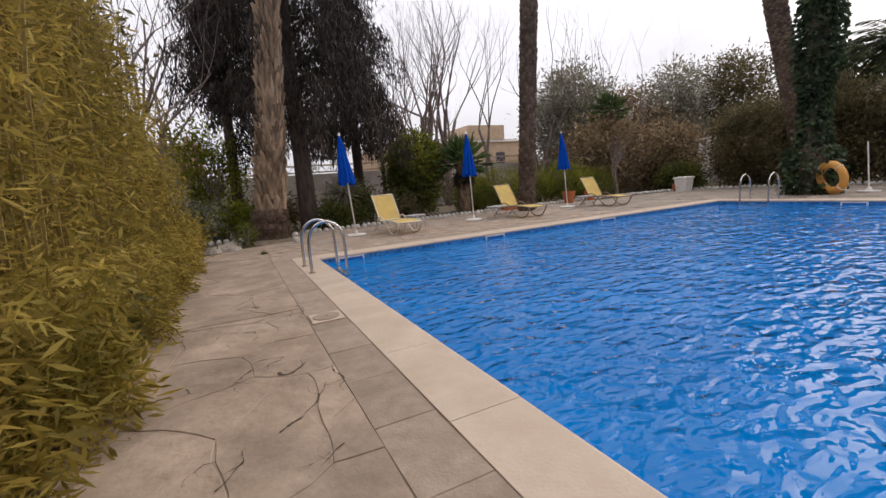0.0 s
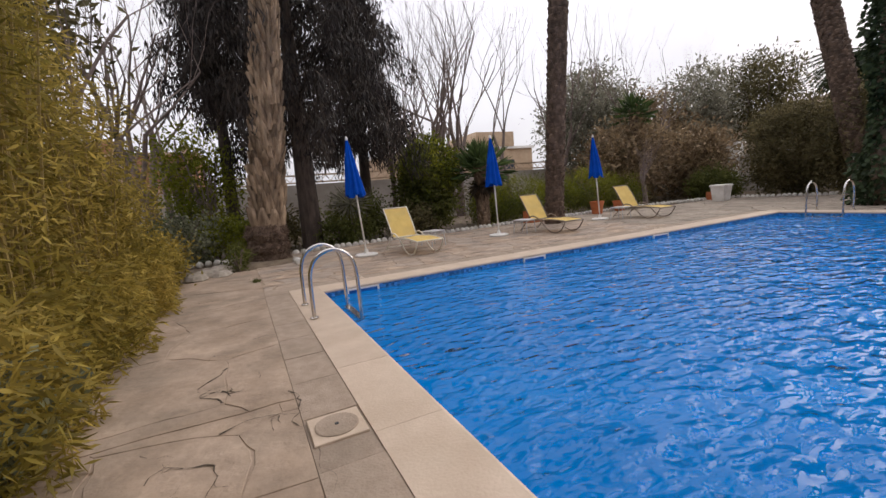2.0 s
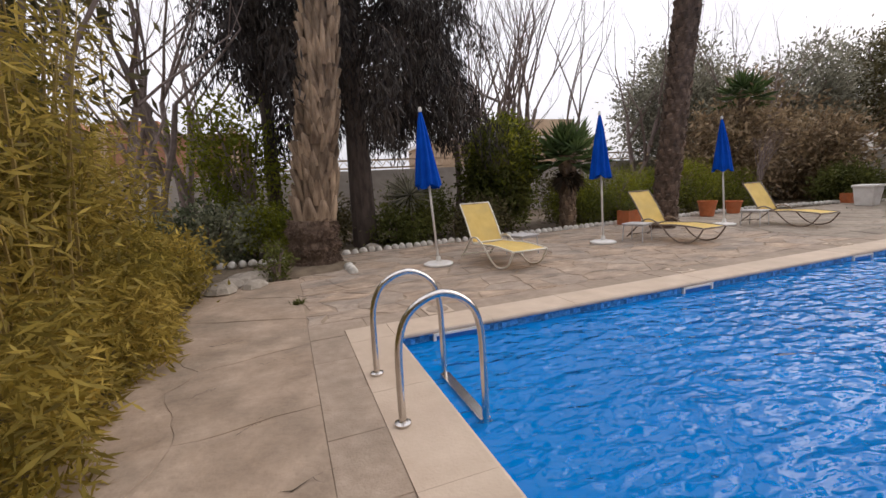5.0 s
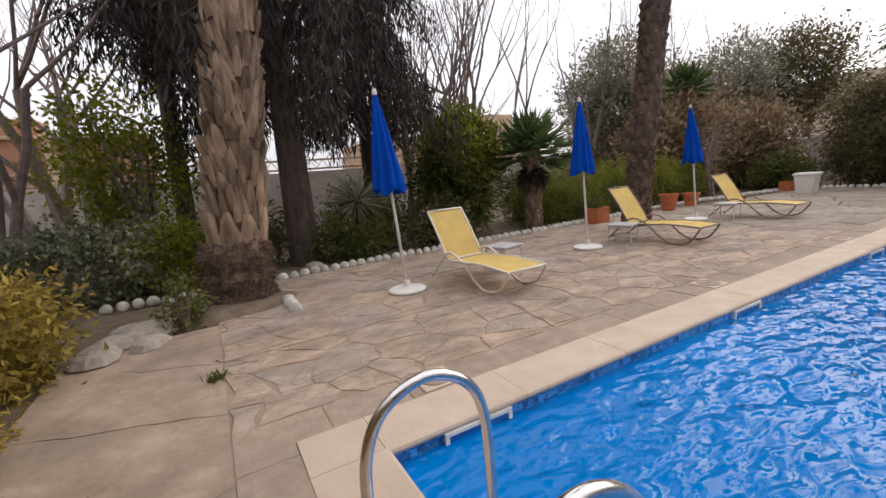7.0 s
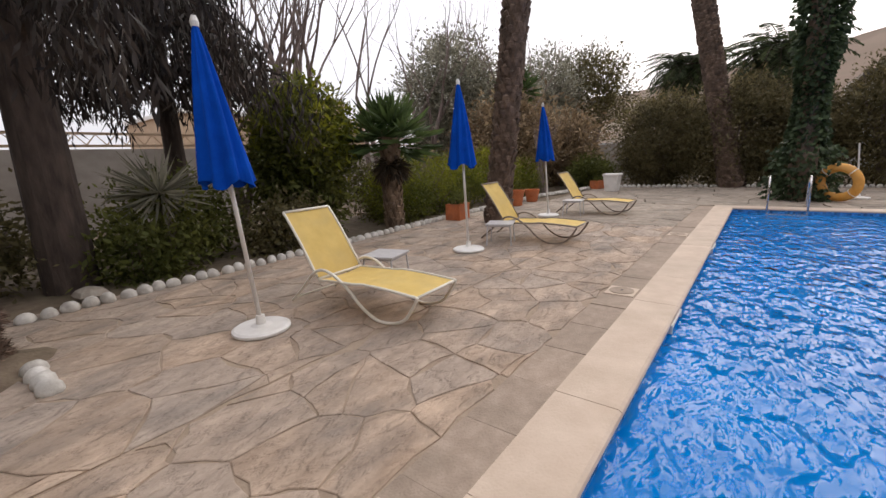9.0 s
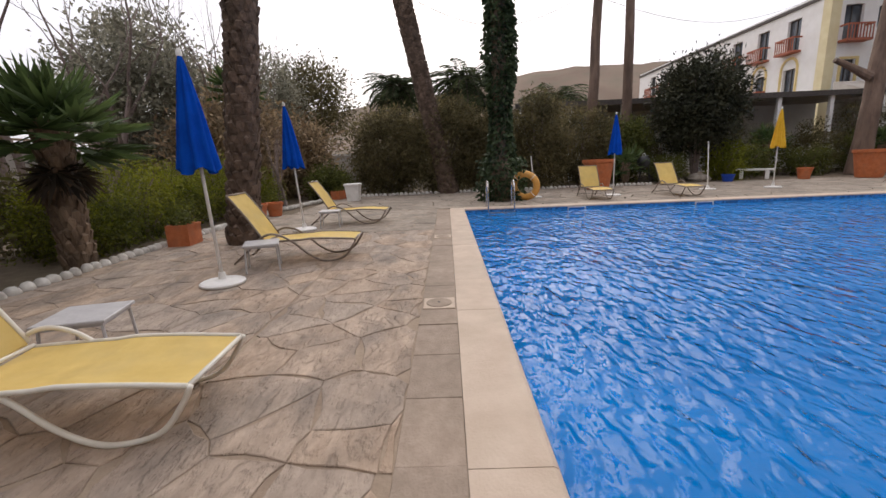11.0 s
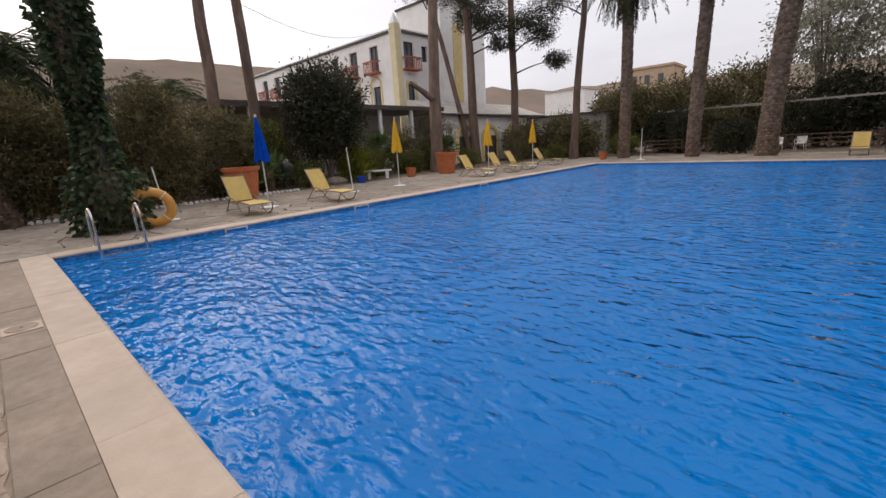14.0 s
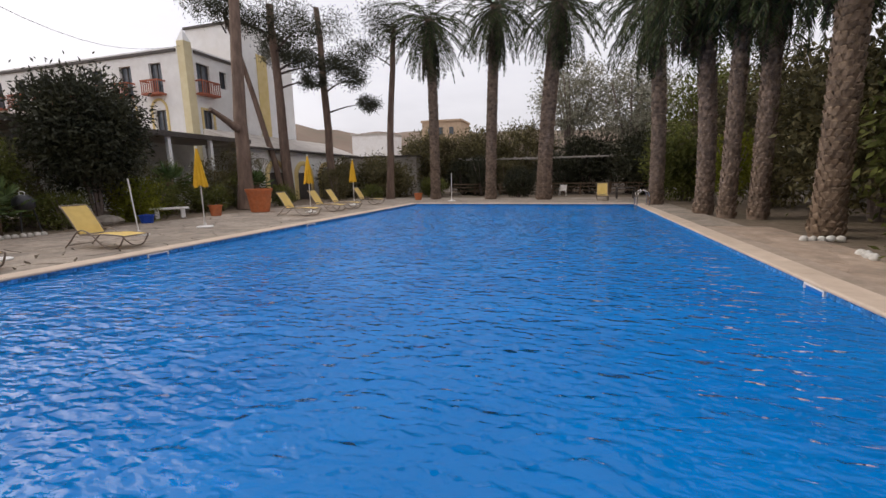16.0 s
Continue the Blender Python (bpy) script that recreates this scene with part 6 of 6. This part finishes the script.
# castle-like sand house far to the south and the dry ridge behind all
cs = thing("distant_house", "far sand-coloured house on the slope", "house", (0, 0, 0))
part("wall", Build().box(32, -122, 0, 43, -112, 16.5), M["plaster_sand"], cs)
part("roof", Build().box(31.7, -122.3, 16.5, 43.3, -111.7, 17.0), M["plaster_sand"], cs)
for x in (34, 37, 40):
    part("window", Build().box(x, -111.95, 13, x + 1.2, -111.9, 15), M["glass"], cs)
wh = thing("distant_house", "far white house below the ridge", "house", (0, 0, 0))
part("wall", Build().box(46, -104, 0, 56, -96, 12.2), M["plaster"], wh)
part("roof", Build().box(45.8, -104.2, 12.2, 56.2, -95.8, 12.6), M["plaster_grey"], wh)
b = Build()
na, nrad = 120, 8
verts = []
for i in range(na + 1):
    a = radians(40 - 150 * i / na)
    hgt = 20 + 15 * math.exp(-((math.degrees(a) + 18) / 26) ** 2) + 2.5 * noise.noise((i * 0.13, 0, 0)) + 1.2 * noise.noise((i * 0.5, 3, 0))
    for j in range(nrad + 1):
        t = j / nrad
        r_ = 90 + 110 * t
        verts.append((r_ * math.cos(a), r_ * math.sin(a), -0.2 + hgt * 1.15 * t ** 1.4 * (1 if j < nrad else 0.96) + 0.8 * noise.noise((r_ * 0.05, i * 0.2, 1))))
b.add(verts, [(i * (nrad + 1) + j, i * (nrad + 1) + j + 1, (i + 1) * (nrad + 1) + j + 1, (i + 1) * (nrad + 1) + j) for i in range(na) for j in range(nrad)])
structure("backdrop_ridge", b, M["hill"], "bare brown ridge beyond the hotel", "hill", smooth=True)
for k, (p, q) in enumerate((((20.75, 2.9, 9.2), (24.35, -7.1, 9.6)), ((24.35, -7.3, 9.6), (30.5, -24.8, 11.2)))):
    pts = [Vector(p).lerp(Vector(q), t / 12) - Vector((0, 0, 1.6 * math.sin(math.pi * t / 12))) for t in range(13)]
    tagged(part("overhead_wire", Build().tube(pts, 0.013, 4), M["wire"]), "thin dark overhead wire sagging to the hotel", "wire")

# ---- paving pieces, coping and edging, last ----
cope = thing("coping", "cream stone coping slabs round the pool", "coping", kind="structure")


def coping_run(axis, a0, a1, f0, f1, inner):
    """Slabs between a0 and a1; f0..f1 across, with a rounded nose on the inner side."""
    L = 1.1
    n_ = max(1, round((a1 - a0) / L))
    L = (a1 - a0) / n_
    g = 0.002
    s = 1 if inner > min(f0, f1) else -1
    o = f0 if abs(f1 - inner) < 1e-6 else f1
    line = [(o, -0.045), (inner + s * 0.025, -0.045), (inner + s * 0.03, -0.025), (inner + s * 0.022, -0.008), (inner + s * 0.0, 0.004), (o, 0.004)]
    b_ = Build()
    m_ = len(line)
    vs = []
    for a in (-L / 2 + g, L / 2 - g):
        vs += [(a, c, z) if axis == "x" else (c, a, z) for c, z in line]
    fs = [tuple(range(m_)), tuple(reversed(range(m_, 2 * m_)))] + [(i, i + m_, (i + 1) % m_ + m_, (i + 1) % m_) for i in range(m_)]
    b_.add(vs, fs)
    me = b_.data("coping_slab", M["coping"])
    for k in range(n_):
        c = a0 + (k + 0.5) * L
        part("coping_slab", me, None, cope, at=(c, 0, rng.uniform(-0.0015, 0.0015)) if axis == "x" else (0, c, rng.uniform(-0.0015, 0.0015)))


coping_run("x", 0.0, POOL_W, 0.0, COPE_N, 0.0)
coping_run("y", -POOL_L, -0.0, -COPE_W, 0.0, 0.0)
coping_run("y", -POOL_L, 0.0, POOL_W, POOL_W + 0.42, POOL_W)
coping_run("x", 0.0, POOL_W, -POOL_L - 0.42, -POOL_L, -POOL_L)
for x0, y0, x1, y1 in ((-COPE_W, 0.002, -0.002, COPE_N), (POOL_W + 0.002, 0.002, POOL_W + 0.42, COPE_N), (-COPE_W, -POOL_L - 0.42, -0.002, -POOL_L - 0.002), (POOL_W + 0.002, -POOL_L - 0.42, POOL_W + 0.42, -POOL_L - 0.002)):
    part("coping_slab", Build().slab([(x0, y0), (x1, y0), (x1, y1), (x0, y1)], -0.045, 0.004, 0.003), M["coping"], cope)

strip = thing("paver_strip", "row of grey concrete pavers behind the coping", "paving", kind="structure")
pv = Build().slab([(-0.298, -STRIP / 2 + 0.0015), (0.298, -STRIP / 2 + 0.0015), (0.298, STRIP / 2 - 0.0015), (-0.298, STRIP / 2 - 0.0015)], -0.05, 0.0, 0.003).data("paver", M["paver"])
part("strip_bed", Build().box(-COPE_W - STRIP + 0.003, -14.3, -0.06, -COPE_W - 0.003, COPE_N, -0.009).box(-COPE_W - STRIP + 0.003, COPE_N + 0.003, -0.06, 13.3, COPE_N + STRIP - 0.003, -0.009), M["mortar"], strip)
for k in range(22):
    part("paver", pv, None, strip, at=pose(0.1 + 0.6 * k, COPE_N + STRIP / 2, rng.uniform(-0.005, 0.001), rng.uniform(-.4, .4), rng.uniform(-.4, .4), 0))
for k in range(24):
    part("paver", pv, None, strip, at=pose(-COPE_W - STRIP / 2, -0.05 - 0.6 * k, rng.uniform(-0.005, 0.001), rng.uniform(-.4, .4), rng.uniform(-.4, .4), 90))
part("paver", Build().slab([(-COPE_W - STRIP, COPE_N - 0.14), (-COPE_W - 0.004, COPE_N - 0.14), (-COPE_W - 0.004, COPE_N + 0.004), (-0.21, COPE_N + 0.004), (-0.21, COPE_N + STRIP), (-COPE_W - STRIP, COPE_N + STRIP)], -0.05, -0.002, 0.005), M["paver"], strip)


def lay(stones, parent, mat, z_var, name="paving_stone", lift=0.0, edge=0.005, tip=0.3):
    for poly in stones:
        n_ = len(poly)
        cx, cy = sum(p[0] for p in poly) / n_, sum(p[1] for p in poly) / n_
        top = lift + rng.uniform(-z_var, 0)
        b_ = Build().slab([(x - cx, y - cy) for x, y in poly], -0.05, 0.0, edge)
        part(name, b_, M[mat], parent, at=pose(cx, cy, top, rng.uniform(-tip, tip), rng.uniform(-tip, tip), 0))


Y0 = COPE_N + STRIP + 0.004
CRACK = 2.22
lay(crazy(-0.8, Y0, 9.4, CRACK - 0.012, 0.42, 0.006, 1, 1.35), deck_n, "stone", 0.004, tip=0.2, edge=0.004)
lay(crazy(-0.8, CRACK + 0.012, 9.4, NORTH_Y, 0.52, 0.006, 2, 1.35), deck_n, "stone", 0.004, tip=0.18, edge=0.004)
far = Build()
for box, sd in (((9.4, Y0, 13.4, NORTH_Y), 3), ((13.42, -14.0, EAST_X, 5.4), 4), ((13.42, -32.0, EAST_X, -14.0), 5), ((-1.7, -32.0, 13.42, -POOL_L - 0.43), 6), ((-1.7, -26, -COPE_W - 0.002, -14.4), 8)):
    for poly in crazy(*box, 0.7, 0.012, sd, 1.2):
        far.slab(poly, -0.05, rng.uniform(-0.006, 0.0), 0.006)
tagged(part("deck_paving_far", far, M["stone_far"]), "worn crazy paving of the far pool decks", "paving", kind="stuff")
lay(crazy(DECK_W, -14.4, -COPE_W - STRIP - 0.001, -3.6, 0.78, 0.004, 9, 0.9), deck_w, "screed", 0.004, "screed_panel", 0.0, 0.003, 0.2)
lay(crazy(DECK_W, -3.6, -COPE_W - STRIP - 0.001, 3.6, 1.25, 0.002, 19, 1.0), deck_w, "screed", 0.0015, "screed_panel", 0.0, 0.0015, 0.08)


def crack_line(p, heading, length, width, seed):
    """A ragged open crack in the screed, filled with dark earth, forking once."""
    rr_ = random.Random(seed)
    b_ = Build()
    def run(x, y, a, ln, w):
        pts = [(x, y)]
        n_ = max(3, int(ln / 0.05))
        for i in range(n_):
            a += rr_.gauss(0, 0.55)
            x, y = x + math.cos(a) * ln / n_, y + math.sin(a) * ln / n_
            pts.append((x, y))
        for i in range(len(pts) - 1):
            (x0, y0), (x1, y1) = pts[i], pts[i + 1]
            d_ = math.hypot(x1 - x0, y1 - y0) or 1
            nx_, ny_ = -(y1 - y0) / d_, (x1 - x0) / d_
            w0 = 0.9 * w * rr_.uniform(0.1, 1.3) * (1 - i / len(pts))
            w1 = 0.9 * w * rr_.uniform(0.1, 1.3) * (1 - (i + 1) / len(pts))
            b_.add([(x0 - nx_ * w0, y0 - ny_ * w0, 0.003), (x0 + nx_ * w0, y0 + ny_ * w0, 0.003), (x1 + nx_ * w1, y1 + ny_ * w1, 0.003), (x1 - nx_ * w1, y1 - ny_ * w1, 0.003)], [(3, 2, 1, 0)])
        return pts, a
    pts, a = run(p[0], p[1], radians(heading), length, width)
    q = pts[len(pts) // 2]
    run(q[0], q[1], a + rr_.choice((-1.2, 1.2)), length * 0.3, width * 0.7)
    part("crack", b_, M["crack"], deck_w)


for k, (x, y, heading, length, width) in enumerate((
        (-1.38, -3.10, -48, 0.31, 0.012), (-1.28, -3.35, 78, 0.5, 0.013), (-1.34, -4.99, 45, 0.8, 0.007), (-1.29, -4.16, 88, 0.35, 0.007),
        (-1.28, -3.82, 38, 0.6, 0.008), (-1.29, -4.16, -43, 0.35, 0.005), (-0.84, -3.44, -88, 1.5, 0.007), (-1.35, -5.10, -80, 0.4, 0.010),
        (-1.18, -5.28, -70, 0.4, 0.015), (-0.83, -5.41, -85, 0.45, 0.012), (-1.26, -2.63, -93, 0.5, 0.016), (-1.29, -3.13, 0, 0.2, 0.013),
        (-1.06, -1.88, 50, 0.3, 0.006), (-0.86, 2.32, -85, 0.7, 0.013), (-1.25, -6.1, 70, 0.7, 0.008))):
    crack_line((x, y), heading, length, width, 200 + k)
for k in range(16):
    crack_line((rng.uniform(DECK_W + 0.4, -0.95), rng.uniform(-7.6, 0.8)), rng.uniform(0, 360), rng.uniform(0.12, 0.4), rng.choice((0.003, 0.004, 0.006)), 240 + k)
tuft = thing("weed_tuft", "small green weed growing in a paving joint", "weed", (-0.86, 1.81, -0.01))
d = nr.normal(size=(70, 3)) * np.array([0.5, 0.5, 0.15]) + np.array([0, 0, 0.7])
part("weed_blade", Build().quads(leaf_quads(nr.normal(size=(70, 3)) * np.array([0.03, 0.03, 0]), d, 0.06 + 0.06 * nr.random(70), np.full(70, 0.012))), M["shrub"], tuft)["kind"] = "stuff"


def edging_run(p, q, spacing=0.19, r=0.085, seed=0):
    """White rounded edging stones along a line, each a thing's part."""
    rr_ = random.Random(seed)
    p, q = Vector((*p, 0)), Vector((*q, 0))
    n_ = int((q - p).length / spacing)
    for k in range(n_):
        c = p.lerp(q, (k + 0.5) / n_)
        part("edging_stone", rr_.choice(edge_meshes), None, edging, at=pose(c.x + rr_.gauss(0, .008), c.y + rr_.gauss(0, .008), -0.03 + rr_.uniform(-.012, .012), rr_.gauss(0, 5), rr_.gauss(0, 5), rr_.uniform(0, 360)))


edging = thing("bed_edging", "row of rounded white-painted edging stones", "edging", kind="structure")
edge_meshes = []
for k in range(4):
    r_ = 0.085
    edge_meshes.append(Build().lathe([(0.0, 0.0), (r_ * 0.95, 0.0), (r_ * 1.05, 0.05), (r_ * 0.9, 0.10), (r_ * 0.5, 0.135), (0.0, 0.145)], 9, wobble=lambda a, z, k=k: 1 + 0.12 * math.sin(2 * a + k) + 0.07 * math.sin(3 * a + 2 * k)).data("edging_stone", M["edging"], True))
edging_run((0.25, 5.9), (9.4, 6.2), seed=1)
edging_run((9.4, 6.2), (14.5, 6.35), seed=2)
edging_run((14.5, 6.35), (19.6, 5.4), seed=3)
edging_run((19.6, 5.4), (19.9, -1.2), seed=4)
edging_run((19.9, -1.2), (19.95, -9.0), seed=5)
edging_run((-2.4, 5.85), (-0.95, 5.75), seed=6)
edging_run((0.12, 4.2), (0.10, 3.45), 0.17, seed=7)
edging_run((-2.75, -11.75), (-1.75, -11.5), 0.2, seed=8)
edging_run((-2.0, -9.8), (-1.85, -9.0), 0.2, seed=9)
for k, (x, y, s) in enumerate(((-1.55, 3.75, 0.30), (-1.85, 3.55, 0.24), (-1.75, 4.05, 0.22), (-1.3, 4.1, 0.18), (1.05, 6.55, 0.2), (-1.95, 3.2, 0.26), (-1.5, 3.35, 0.2), (21.6, -12.0, 0.5))):
    verts = []
    b_ = Build().lathe([(0.0, 0.0), (s * 0.9, 0.0), (s * 1.05, s * 0.25), (s * 0.8, s * 0.55), (s * 0.35, s * 0.75), (0.0, s * 0.78)], 11, wobble=lambda a, z, k=k: 1 + 0.16 * math.sin(2 * a + k) + 0.1 * math.sin(3 * a + 2 * k + 6 * z))
    tagged(part("garden_rock", b_, M["rock"], at=(x, y, -0.04)), "weathered grey garden rock by the palm" if k < 7 else "large pale boulder in the bed", "rock", "garden rocks")
